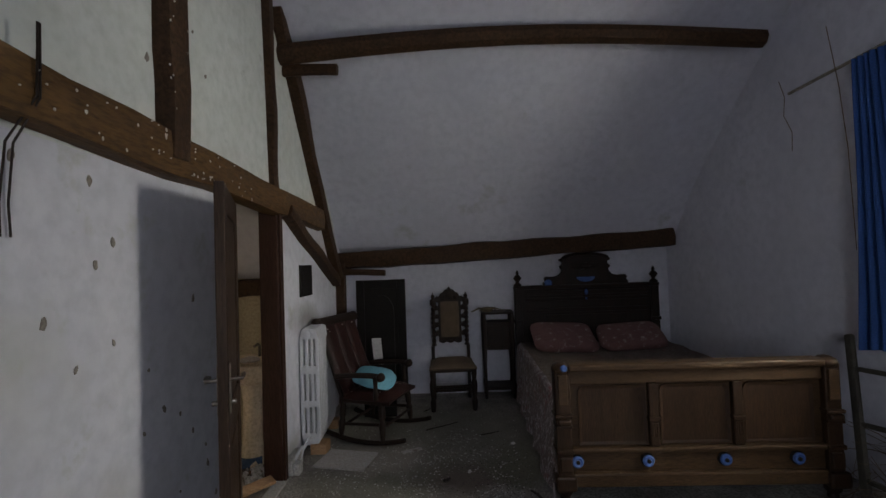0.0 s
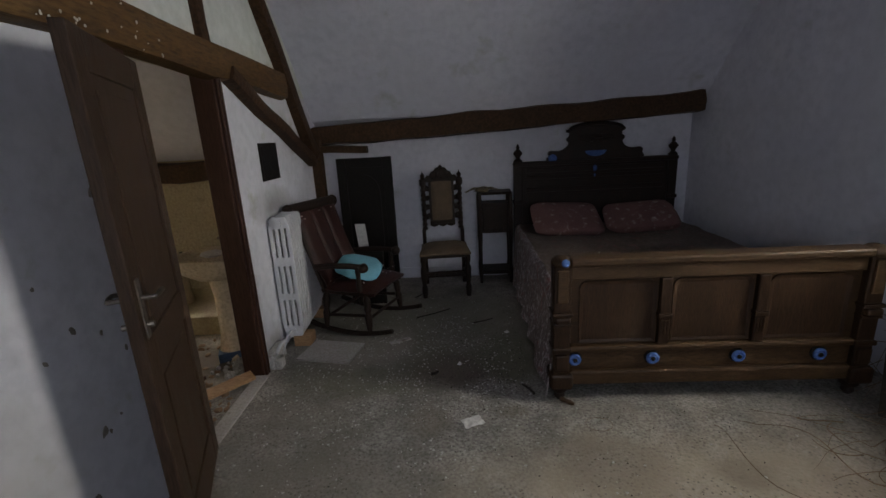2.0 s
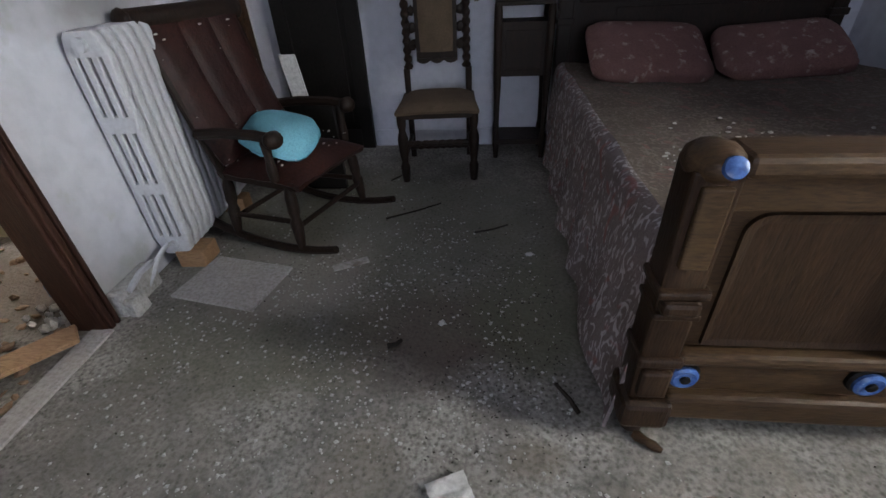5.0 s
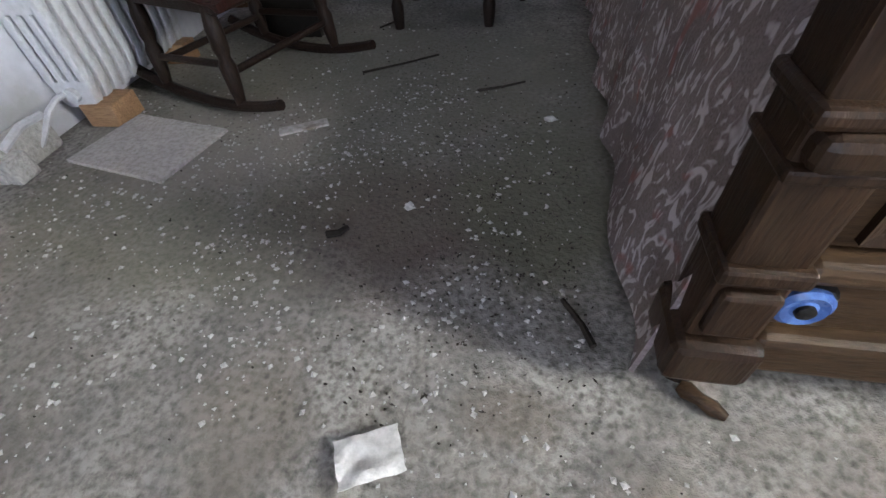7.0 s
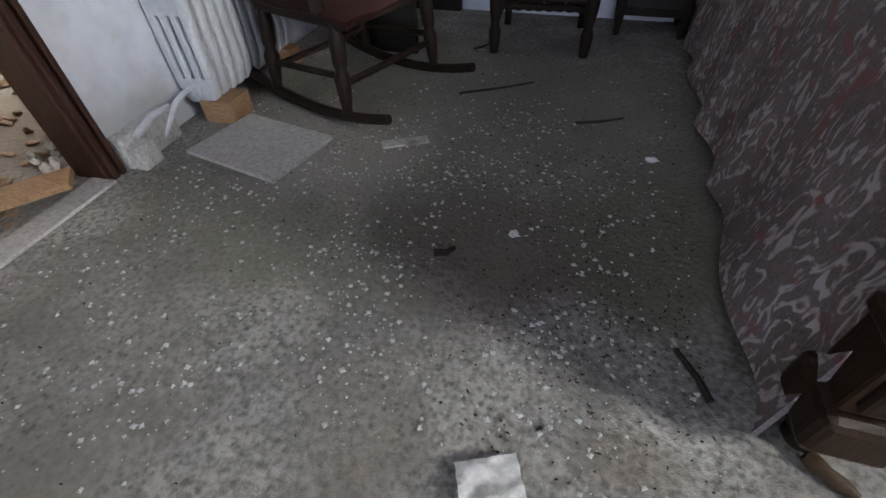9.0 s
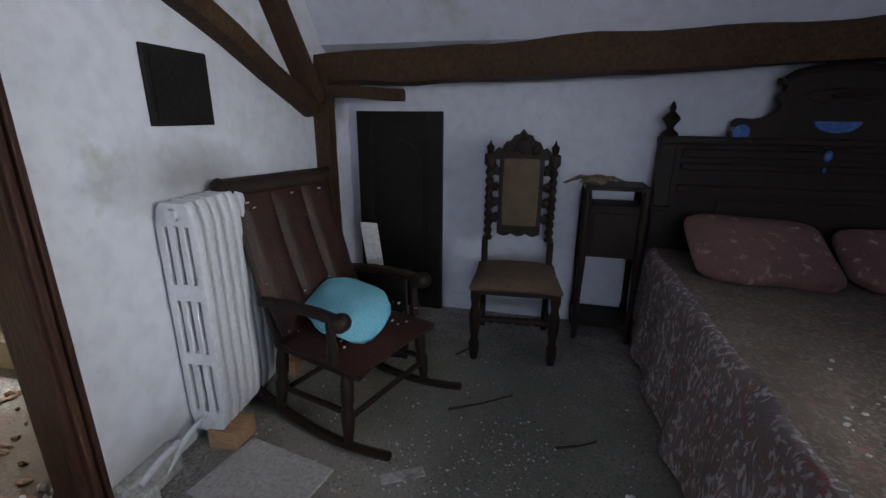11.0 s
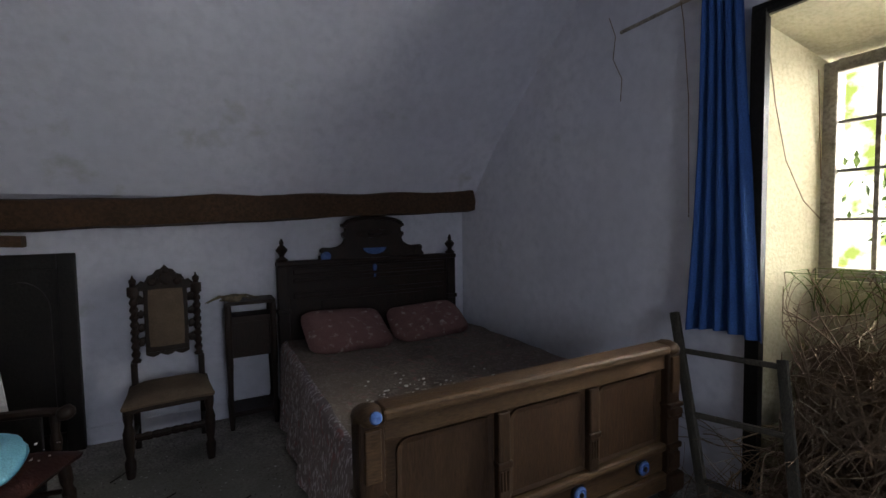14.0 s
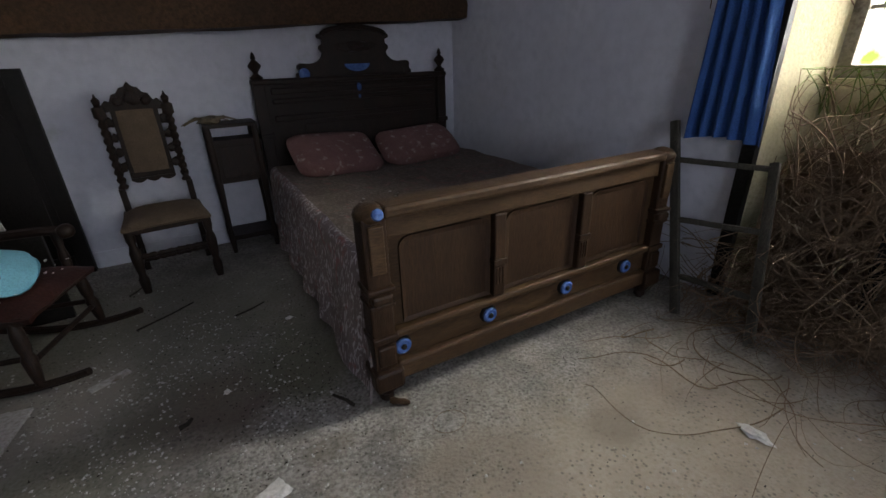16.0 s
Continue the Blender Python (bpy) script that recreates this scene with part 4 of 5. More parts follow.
# ---- bedside stand ----
st = thing("bedside_stand", pose(1.318, 5.84, 0) @ Matrix.Diagonal((1, 1, 1.03, 1)), "narrow dark oak bedside stand with open frame and drawer box", "nightstand")
for x in (-0.165, 0.165):
    for y in (-0.12, 0.12):
        part("leg", lathe(bmesh.new(), [(0.016, 0), (0.02, 0.06), (0.024, 0.1), (0.024, 0.16), (0.017, 0.2), (0.02, 0.4), (0.025, 0.5), (0.025, 0.92), (0.02, 0.97)], 10, Matrix.Translation((x, y, 0))), DARK_WOOD, st, smooth=True)
part("top_rail", newbox(-0.185, 0.185, -0.14, 0.14, 0.965, 0.99, 0.005), DARK_WOOD, st)
bm = newbox(-0.155, 0.155, -0.115, 0.11, 0.555, 0.875, 0.005)
box(bm, -0.12, 0.12, -0.124, -0.114, 0.6, 0.83, 0.004)
part("drawer_box", bm, DARK_WOOD, st)
part("bottom_shelf", newbox(-0.18, 0.18, -0.14, 0.14, 0.10, 0.14, 0.006), DARK_WOOD, st)
random.seed(8)
bm = bmesh.new()
for i in range(9):
    a = radians(200 + 40 * random.uniform(-1, 1)) if i < 6 else radians(random.uniform(-40, 40))
    l = random.uniform(0.06, 0.13)
    tube(bm, [(0, 0, 0.012), (l * 0.5 * math.cos(a), l * 0.3 * math.sin(a), 0.035), (l * math.cos(a), l * 0.5 * math.sin(a), random.uniform(0.0, 0.04))], 0.01, 6, 0.3)
lump(bm, (0, 0, 0.02), (0.05, 0.035, 0.022), 5, 2, 0.6)
dried = loose("dried_bouquet", bm, FLOWER, "withered bunch of dry leaves on the bedside stand", "plant", smooth=True)
dried.location, dried.scale = (1.19, 5.73, 1.02), (1.5, 1.5, 1.5)

# ---- bed ----
bed = thing("bed", pose(0, 0, 0), "old carved walnut double bed with blue porcelain rosettes", "bed")
BX0, BX1, FY, HY = 1.50, 3.33, 3.46, 5.86
# footboard
foot = part("footboard", newbox(BX0 + 0.10, BX1 - 0.1, FY + 0.025, FY + 0.055, 0.17, 0.90), WALNUT, bed, "panelled golden walnut footboard")
part("top_rail", newbox(BX0 + 0.09, BX1 - 0.09, FY - 0.03, FY + 0.09, 0.875, 0.925, 0.014), WALNUT, foot)
part("upper_rail", newbox(BX0 + 0.10, BX1 - 0.1, FY, FY + 0.06, 0.79, 0.875, 0.006), WALNUT, foot)
bm = newbox(BX0 + 0.10, BX1 - 0.1, FY - 0.02, FY + 0.06, 0.335, 0.375, 0.014)
part("middle_rail", bm, WALNUT, foot)
part("lower_rail", newbox(BX0 + 0.10, BX1 - 0.1, FY + 0.01, FY + 0.06, 0.215, 0.335, 0.004), WALNUT, foot)
bm = newbox(BX0 + 0.10, BX1 - 0.1, FY - 0.025, FY + 0.07, 0.12, 0.215, 0.016)
part("base_rail", bm, WALNUT, foot)
edges = [BX0 + 0.11, BX0 + 0.645, BX0 + 1.185, BX1 - 0.11]
for a, b in zip(edges, edges[1:]):
    w = (b - a) / 2 - 0.045
    cx, hz = (a + b) / 2, 0.195
    o = [(-w, -hz), (w, -hz)] + arc(w - 0.05, hz - 0.05, 0.05, 0.05, 0, 90, 5) + arc(-w + 0.05, hz - 0.05, 0.05, 0.05, 90, 180, 5)
    bm = prism(bmesh.new(), o, 0.02, Matrix.Translation((cx, FY + 0.012, 0.583)))
    r = bmesh.ops.inset_region(bm, faces=[f for f in bm.faces if len(f.verts) > 8], thickness=0.025, depth=-0.006)
    part("panel", bm, WALNUT_UP, foot, "darker fielded walnut panel")
for x in edges[1:3]:
    bm = newbox(x - 0.032, x + 0.032, FY - 0.012, FY + 0.05, 0.376, 0.79, 0.008)
    box(bm, x - 0.04, x + 0.04, FY - 0.02, FY + 0.04, 0.54, 0.57, 0.006)
    for k in (-1, 0, 1):
        box(bm, x - 0.006 + k * 0.016, x + 0.006 + k * 0.016, FY - 0.018, FY, 0.44, 0.53, 0.003)
    part("pilaster", bm, WALNUT_UP, foot)
ROSE = [(1.632, 1), (2.092, 0), (2.589, 0), (3.05, 1)]
for x, e in ROSE:
    m = Matrix.Translation((x, FY + 0.012, 0.285)) @ Matrix.Rotation(radians(90), 4, "X")
    ros = part("rosette", lathe(bmesh.new(), [(0.046, 0), (0.046, 0.012), (0.04, 0.018)], 22, m), IRON, foot, "blue and white porcelain rosette")
    bm = lathe(bmesh.new(), [(0.038, 0.018), (0.038, 0.026), (0.03, 0.032), (0.018, 0.028), (0.014, 0.03)], 22, m)
    part("blue_ring", bm, PORCELAIN_BLUE, ros, smooth=True)
    part("centre", lathe(bmesh.new(), [(0.014, 0.028), (0.013, 0.036), (0.006, 0.04)], 16, m), IRON, ros, smooth=True)
# posts of the footboard
for x in (BX0 + 0.05, BX1 - 0.05):
    post = part("post", newbox(x - 0.05, x + 0.05, FY - 0.02, FY + 0.08, 0.12, 0.89, 0.008), WALNUT_UP, bed)
    part("inset", newbox(x - 0.032, x + 0.032, FY - 0.034, FY, 0.66, 0.86, 0.006), WALNUT, post)
    part("moulding", newbox(x - 0.06, x + 0.06, FY - 0.04, FY + 0.09, 0.575, 0.60, 0.008), WALNUT_UP, post)
    part("bracket", newbox(x - 0.045, x + 0.045, FY - 0.05, FY + 0.05, 0.53, 0.575, 0.014), WALNUT_UP, post)
    part("moulding", newbox(x - 0.055, x + 0.055, FY - 0.036, FY + 0.09, 0.51, 0.53, 0.006), WALNUT_UP, post)
    part("moulding", newbox(x - 0.058, x + 0.058, FY - 0.035, FY + 0.09, 0.34, 0.372, 0.008), WALNUT_UP, post)
    part("block", newbox(x - 0.04, x + 0.04, FY - 0.038, FY, 0.225, 0.325, 0.01), WALNUT_UP, post)
    part("plinth", newbox(x - 0.068, x + 0.068, FY - 0.05, FY + 0.1, 0.10, 0.205, 0.018), WALNUT_UP, post)
    part("cap", lump(bmesh.new(), (x, FY + 0.03, 0.895), (0.062, 0.075, 0.045), 3, 2, 0.05), WALNUT, post, smooth=True)
    part("foot", lathe(bmesh.new(), [(0.02, 0), (0.034, 0.02), (0.03, 0.045), (0.05, 0.07), (0.05, 0.1)], 14, Matrix.Translation((x, FY + 0.03, 0))), DARK_WOOD, post, smooth=True)
part("blue_cap_band", lathe(bmesh.new(), [(0.024, 0), (0.022, 0.010), (0.012, 0.014)], 18, Matrix.Translation((BX0 + 0.06, FY - 0.035, 0.905)) @ Matrix.Rotation(radians(60), 4, "X")), PORCELAIN_BLUE, bed, "blue porcelain inlay on the post cap", True)
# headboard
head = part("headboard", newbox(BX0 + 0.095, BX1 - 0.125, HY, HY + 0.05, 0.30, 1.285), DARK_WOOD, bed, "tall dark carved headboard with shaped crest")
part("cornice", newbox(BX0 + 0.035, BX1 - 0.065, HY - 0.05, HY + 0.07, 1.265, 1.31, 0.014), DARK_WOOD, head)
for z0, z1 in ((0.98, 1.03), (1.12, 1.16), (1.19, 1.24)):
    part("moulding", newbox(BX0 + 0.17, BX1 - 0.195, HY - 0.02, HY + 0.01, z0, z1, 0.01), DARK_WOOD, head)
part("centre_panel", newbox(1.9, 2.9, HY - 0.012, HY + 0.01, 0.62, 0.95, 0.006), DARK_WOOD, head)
for x in (BX0 + 0.085, BX1 - 0.115):
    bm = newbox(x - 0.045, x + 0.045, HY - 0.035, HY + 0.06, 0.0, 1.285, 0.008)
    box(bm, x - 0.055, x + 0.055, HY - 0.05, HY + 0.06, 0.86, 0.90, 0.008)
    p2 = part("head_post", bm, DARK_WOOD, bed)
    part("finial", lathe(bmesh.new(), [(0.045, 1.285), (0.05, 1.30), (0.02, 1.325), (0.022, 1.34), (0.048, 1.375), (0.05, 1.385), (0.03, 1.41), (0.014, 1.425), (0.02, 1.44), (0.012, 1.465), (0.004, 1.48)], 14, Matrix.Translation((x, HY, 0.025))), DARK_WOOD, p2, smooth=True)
cx = 2.403
half = [(0.46, 1.285), (0.46, 1.315), (0.42, 1.33)] + arc(0.40, 1.36, 0.05, 0.035, -60, 60, 4) + [(0.36, 1.385)] + arc(0.36, 1.47, 0.11, 0.085, 270, 185, 6) + [(0.27, 1.49), (0.27, 1.51), (0.245, 1.53), (0.245, 1.56), (0.275, 1.575), (0.275, 1.60)] + arc(0, 1.60, 0.25, 0.065, 0, 90, 7)
outline = [(cx + 1.1 * x, z) for x, z in half] + [(cx - 1.1 * x, z) for x, z in half[::-1][1:]]
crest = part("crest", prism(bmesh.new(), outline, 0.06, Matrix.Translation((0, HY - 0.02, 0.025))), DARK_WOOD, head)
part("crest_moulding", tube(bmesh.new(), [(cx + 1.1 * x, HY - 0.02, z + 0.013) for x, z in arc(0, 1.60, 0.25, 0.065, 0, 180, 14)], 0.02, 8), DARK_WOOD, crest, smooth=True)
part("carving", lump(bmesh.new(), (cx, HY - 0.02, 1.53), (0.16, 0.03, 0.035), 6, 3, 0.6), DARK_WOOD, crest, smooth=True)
part("blue_bowl", prism(bmesh.new(), [(cx + x, z) for x, z in arc(0, 1.40, 0.11, 0.06, 180, 360, 12)], 0.015, Matrix.Translation((0, HY - 0.035, 0))), PORCELAIN_BLUE, crest, "blue porcelain half-moon inlay")
for s in (-1, 1):
    part("scroll", lathe(bmesh.new(), [(0.02, 0), (0.045, 0.01), (0.045, 0.05), (0.02, 0.06)], 14, Matrix.Translation((cx + s * 0.45, HY + 0.03, 1.335)) @ Matrix.Rotation(radians(90), 4, "X")), PORCELAIN_BLUE if s < 0 else DARK_WOOD, crest, smooth=True)
bm = lump(bmesh.new(), (cx, HY - 0.02, 1.215), (0.022, 0.012, 0.034), 3, 2, 0.1)
part("blue_drop", bm, PORCELAIN_BLUE, head, "blue porcelain drop inlay", True)
part("drop_end", lump(bmesh.new(), (cx, HY - 0.02, 1.14), (0.012, 0.01, 0.016), 3, 2, 0.1), PORCELAIN_BLUE, head, smooth=True)
part("side_rail", newbox(BX0 + 0.08, BX0 + 0.12, FY + 0.06, HY - 0.03, 0.26, 0.42, 0.006), DARK_WOOD, bed)
part("side_rail", newbox(BX1 - 0.12, BX1 - 0.08, FY + 0.06, HY - 0.03, 0.26, 0.42, 0.006), DARK_WOOD, bed)
part("mattress", newbox(BX0 + 0.13, BX1 - 0.13, FY + 0.09, HY - 0.03, 0.30, 0.56, 0.04), TAPESTRY, bed)


def spread(u, v):
    """u from the hem at the floor up over the edge and across; v from foot to head."""
    y = FY + 0.085 + (HY - FY - 0.12) * v
    s = u * 2.35
    fold = 0.018 * math.sin(v * 34 + 2 * noise.noise(Vector((v * 6, 0, 0)))) + 0.012 * noise.noise(Vector((v * 9, u * 5, 3)))
    if s < 0.56:
        k = s / 0.56
        return (BX0 + 0.045 - (1 - k) * (0.075 - 0.03 * v) + fold * (1 - k) - 0.05 * (1 - k) * max(0, 0.25 - v), y - (1 - k) * max(0, 0.10 - v) * 0.8, 0.03 + 0.55 * k + 0.02 * (1 - k) * noise.noise(Vector((v * 7, 1, 0))))
    if s < 0.66:
        a = (s - 0.56) / 0.10 * math.pi / 2
        return (BX0 + 0.045 + 0.05 * (1 - math.cos(a)), y, 0.58 + 0.05 * math.sin(a))
    x = BX0 + 0.095 + (s - 0.66) * (BX1 - BX0 - 0.15) / 1.69
    return (min(x, BX1 - 0.02), y, 0.63 - 0.05 * math.sin(math.pi * min(1, (s - 0.66) / 1.6)) * (1 - 0.6 * v) + 0.016 * noise.noise(Vector((x * 4, y * 4, 0))))


CUT = 0.66 / 2.35
cover = thing("bedspread", pose(0, 0, 0), "faded grey-rose floral bedspread hanging to the floor, strewn with debris", "bedspread")
part("side_drop", thicken(ground_bend(lambda u, v: spread(u * CUT, v), 28, 90), 0.010), SPREAD, cover, "side fall with pale sprigs", True)
part("top_cover", thicken(ground_bend(lambda u, v: spread(CUT + u * (1 - CUT), v), 44, 70), 0.010), SPREAD_DIRTY, cover, "top browned with dirt", True)


def pillow(m, seed, tilt_label):
    bm = bmesh.new()
    bmesh.ops.create_uvsphere(bm, u_segments=28, v_segments=18, radius=1)
    for v in bm.verts:
        c = v.co
        e = lambda q: math.copysign(abs(q) ** 0.42, q)
        r = 1 + 0.05 * noise.noise(c * 2 + Vector((seed, 0, 0)))
        v.co = Vector((0.36 * e(c.x) * r, 0.25 * e(c.y) * r, 0.075 * c.z * r * (1 - 0.35 * max(abs(e(c.x)), abs(e(c.y))) ** 4)))
    ob = loose("pillow", bm, PILLOW, tilt_label, "pillow", "pillows on the bed", True)
    ob.matrix_world = m


pillow(pose(2.04, 5.53, 0.735, 30, 3, 4), 2, "dusty rose patterned pillow leaning on the headboard")
pillow(pose(2.80, 5.56, 0.725, 24, -3, -5), 6, "dusty rose patterned pillow sagging towards the wall")

# debris on the bed
random.seed(21)
bm = bmesh.new()
for i in range(260):
    x, y = random.gauss(2.12, 0.28), random.gauss(4.02, 0.24)
    if not (BX0 + 0.1 < x < BX1 - 0.15 and FY + 0.1 < y < 5.0):
        continue
    s = random.uniform(0.003, 0.011)
    lump(bm, (x, y, 0.618), (s * random.uniform(0.6, 1.8), s, s * 0.6), i, 1, 0.6)
tagged(link_mesh("plaster_debris", bm, CHIP), "pale fallen plaster bits scattered over the bed", "debris", kind="stuff")
bm = bmesh.new()
for i in range(200):
    s = random.uniform(0.004, 0.011)
    lump(bm, (random.gauss(2.2, 0.2), random.gauss(4.0, 0.15), 0.617), (s * 1.5, s, s * 0.35), i + 400, 1, 0.7)
tagged(link_mesh("dark_debris", bm, CLOTH_GREY), "dark crumbled debris on the bed", "debris", kind="stuff")
loose("crumpled_cloth", lump(bmesh.new(), (1.88, 3.72, 0.655), (0.05, 0.11, 0.022), 12, 3, 1.0), COBWEB, "crumpled yellowed scrap of cloth on the bed", "cloth", smooth=True)
loose("blue_scrap", lump(bmesh.new(), (1.65, 3.60, 0.66), (0.05, 0.03, 0.028), 14, 3, 0.7), BLUE_CLOTH, "small bright blue scrap by the footboard", "cloth", smooth=True)

# ---- curtain ----
cu = thing("curtain", pose(0, 0, 0), "plain blue curtain drawn aside on a thin rod", "curtain")


def drape(u, v):
    z = 2.90 - 1.96 * v
    w = 0.10 + 0.09 * v ** 1.5
    y = 3.40 - 0.03 * v + (2 * u - 1) * w
    d = 0.026 * math.sin(u * 30 + 0.9 * math.sin(v * 3)) * (0.6 + 0.5 * v) + 0.01 * noise.noise(Vector((u * 4, v * 3, 0)))
    return (right_x(y) - 0.075 + d, y, z + 0.03 * math.sin(3 * u) * v)


part("cloth", thicken(ground_bend(drape, 60, 30), 0.004), CURTAIN, cu, smooth=True)
part("curtain_rod", tube(bmesh.new(), [(right_x(4.05) - 0.05, 4.05, 2.88), (right_x(3.3) - 0.07, 3.3, 2.91), (right_x(2.0) - 0.07, 2.0, 2.87)], 0.012, 8), WINDOW_PAINT, cu, "thin pale rod")

# ---- grey ladder frame leaning by the window ----
la = thing("ladder", pose(0, 0, 0), "short weathered grey wooden ladder leaning in dry creeper", "ladder")
L0, L1, R0, R1 = Vector((3.28, 3.24, 0)), Vector((3.565, 3.635, 1.035)), Vector((3.30, 2.84, 0)), Vector((3.64, 3.09, 0.87))
part("side_rail", bar(bmesh.new(), L0, L1, 0.035, 0.055, up=(0, 1, 0)), LADDER, la)
part("side_rail", bar(bmesh.new(), R0, R1, 0.035, 0.05, up=(0, 1, 0)), LADDER, la)
for a, b in ((0.80, 0.965), (0.49, 0.62), (0.20, 0.26)):
    part("rung", bar(bmesh.new(), L0.lerp(L1, a), R0.lerp(R1, b), 0.026, 0.032), LADDER, la)

# ---- dry creeper in and around the window recess ----
def strand(bm, p, steps, step, r, seed, pull, n=4, top=1.3):
    pts = [Vector(p)]
    d = Vector(pull).normalized()
    for i in range(steps):
        d = (d + 0.8 * noise.noise_vector(pts[-1] * 3.0 + Vector((seed * 1.7, seed, 0))) + Vector(pull) * 0.12).normalized()
        q = pts[-1] + d * step
        q.z = min(max(q.z, 0.012), top)
        if q.z > 0.45:
            q.x, q.y = max(q.x, 3.50), min(q.y, 3.08)
        q.x = min(q.x, 3.85 if 2.3 < q.y < 3.1 else right_x(q.y) - 0.012)
        pts.append(q)
    tube(bm, pts, r, n, 0.4)


random.seed(31)
bm = bmesh.new()
for i in range(800):
    x = random.uniform(3.36, 3.84)
    top = 0.30 + (x - 3.36) / 0.48 * 0.95
    z = top * random.uniform(0.1, 1.05)
    strand(bm, (x, random.uniform(2.32, 3.08), z), random.randint(7, 13), 0.055, random.uniform(0.002, 0.006), i, (-0.25, random.uniform(-0.4, 0.4), random.uniform(-0.9, 0.6)))
settle(tagged(link_mesh("dry_creeper", bm, TWIG), "dense tangle of dead brown creeper filling the window recess", "dead creeper", kind="stuff"), RIGHT)
bm = bmesh.new()
for i in range(220):
    y = random.gauss(2.75, 0.33)
    strand(bm, (right_x(y) - random.uniform(0.03, 0.25), y, random.uniform(0.05, 0.5) * random.random() + 0.03), random.randint(6, 12), 0.05, random.uniform(0.0015, 0.004), i + 900, (random.uniform(-0.5, 0.2), random.uniform(-0.5, 0.5), random.uniform(-0.7, 0.2)), 4, 0.5)
tagged(link_mesh("creeper_fringe", bm, TWIG), "loose dead creeper stems at the foot of the wall", "dead creeper", kind="stuff")
bm = bmesh.new()
for i in range(46):
    x = random.uniform(3.42, 3.84)
    strand(bm, (x, random.uniform(2.35, 3.0), 0.4 + (x - 3.42) * 2.0 * random.uniform(0.5, 1.1)), random.randint(4, 7), 0.05, random.uniform(0.003, 0.006), i + 300, (-0.3, random.uniform(-0.5, 0.5), random.uniform(-1, 0.2)))
settle(tagged(link_mesh("pale_stems", bm, TWIG_PALE), "pale broken stems among the dead creeper", "dead creeper", kind="stuff"), RIGHT)
bm = bmesh.new()
for x in (3.56, 3.66, 3.76):
    lump(bm, (x, 2.66, 0.04), (0.10, 0.38, 0.22 + (x - 3.56) * 2.9), int(x * 50), 4, 0.7)
settle(tagged(link_mesh("creeper_litter", bm, TWIG, True), "heaped dead leaves and soil below the window", "dead leaves", kind="stuff"), RIGHT)
bm = bmesh.new()
for i in range(38):
    a = random.uniform(2.5, 3.8)
    strand(bm, (right_x(2.8) - random.uniform(0.1, 0.9), random.uniform(2.1, 3.2), 0.012), random.randint(8, 20), 0.05, random.uniform(0.0018, 0.004), i + 1500, (math.cos(a) * 0.8, math.sin(a) * 0.8 * random.choice((-1, 1)), -0.1))
tagged(link_mesh("floor_roots", bm, TWIG), "thin dry roots creeping over the floor", "roots", kind="stuff")
# stems on the reveal and wall
for k, pts in enumerate((((3.50, 3.18, 2.55), (3.56, 3.165, 2.2), (3.64, 3.145, 1.9), (3.76, 3.11, 1.68), (3.88, 3.08, 1.58)), ((3.84, 3.09, 2.4), (3.86, 3.085, 2.1), (3.88, 3.08, 1.8)), ((3.35, 3.62, 3.2), (3.36, 3.56, 2.75), (3.37, 3.53, 2.3), (3.38, 3.525, 1.6)), ((3.35, 4.10, 3.0), (3.345, 4.04, 2.85), (3.345, 4.06, 2.7), (3.35, 3.99, 2.55), (3.35, 4.0, 2.4)))):
    bm = bmesh.new()
    tube(bm, [Vector(p) for p in pts], 0.0028, 5)
    settle(loose("creeper_stem", bm, TWIG, "thin dead creeper stem clinging to the plaster", "creeper", "stems on the wall"), RIGHT)
bm = bmesh.new()
random.seed(5)
for i in range(900):
    y, z = random.uniform(1.9, 3.3), random.uniform(1.0, 2.9)
    if noise.noise(Vector((y * 2, z * 2, 1))) + 0.35 * (1.6 - z) < 0.05:
        continue
    c = Vector((random.uniform(4.1, 4.5), y, z))
    m = Matrix.Translation(c) @ Euler((random.uniform(0, 6), random.uniform(0, 6), random.uniform(0, 6))).to_matrix().to_4x4()
    s = random.uniform(0.012, 0.03)
    v = [bm.verts.new(m @ Vector(p)) for p in ((-s * 1.6, 0, 0), (0, -s * 0.6, s * 0.2), (s * 1.6, 0, 0), (0, s * 0.6, s * 0.2))]
    bm.faces.new(v)
for i in range(40):
    strand(bm, (random.uniform(4.1, 4.5), random.uniform(2.0, 3.2), 1.0), 14, 0.06, 0.004, i + 2500, (0, random.uniform(-0.3, 0.3), 1))
settle(tagged(link_mesh("outdoor_creeper", bm, LEAF), "green creeper growing outside the window", "creeper", kind="stuff"), RIGHT)

# ---- floor litter ----
random.seed(77)
bm = bmesh.new()
for i in range(6400):
    if i < 5200:
        x, y = random.gauss(0.6, 0.55), random.gauss(3.85, 0.6)
    else:
        x, y = random.uniform(-0.4, 3.2), random.uniform(1.0, 5.6)
    if noise.noise(Vector((x * 3, y * 3, 7))) < random.uniform(-0.5, 0.5) or not (-0.45 < x < 3.3 and 0.5 < y < 5.7) or (x > 1.4 and 3.4 < y):
        continue
    s = random.choice((0.002, 0.0025, 0.003, 0.004, 0.005, 0.008))
    a = random.uniform(0, 6)
    v = [bm.verts.new((x + s * math.cos(a + k * 1.57) * random.uniform(0.6, 1.4), y + s * math.sin(a + k * 1.57), 0.0015 + 0.0025 * (k % 2))) for k in range(4)]
    t = bm.verts.new((x, y, 0.003 + s * 0.6))
    for k in range(4):
        bm.faces.new((v[k], v[(k + 1) % 4], t))
tagged(link_mesh("paint_flakes", bm, CHIP), "white paint flakes scattered over the floor", "flakes", kind="stuff")
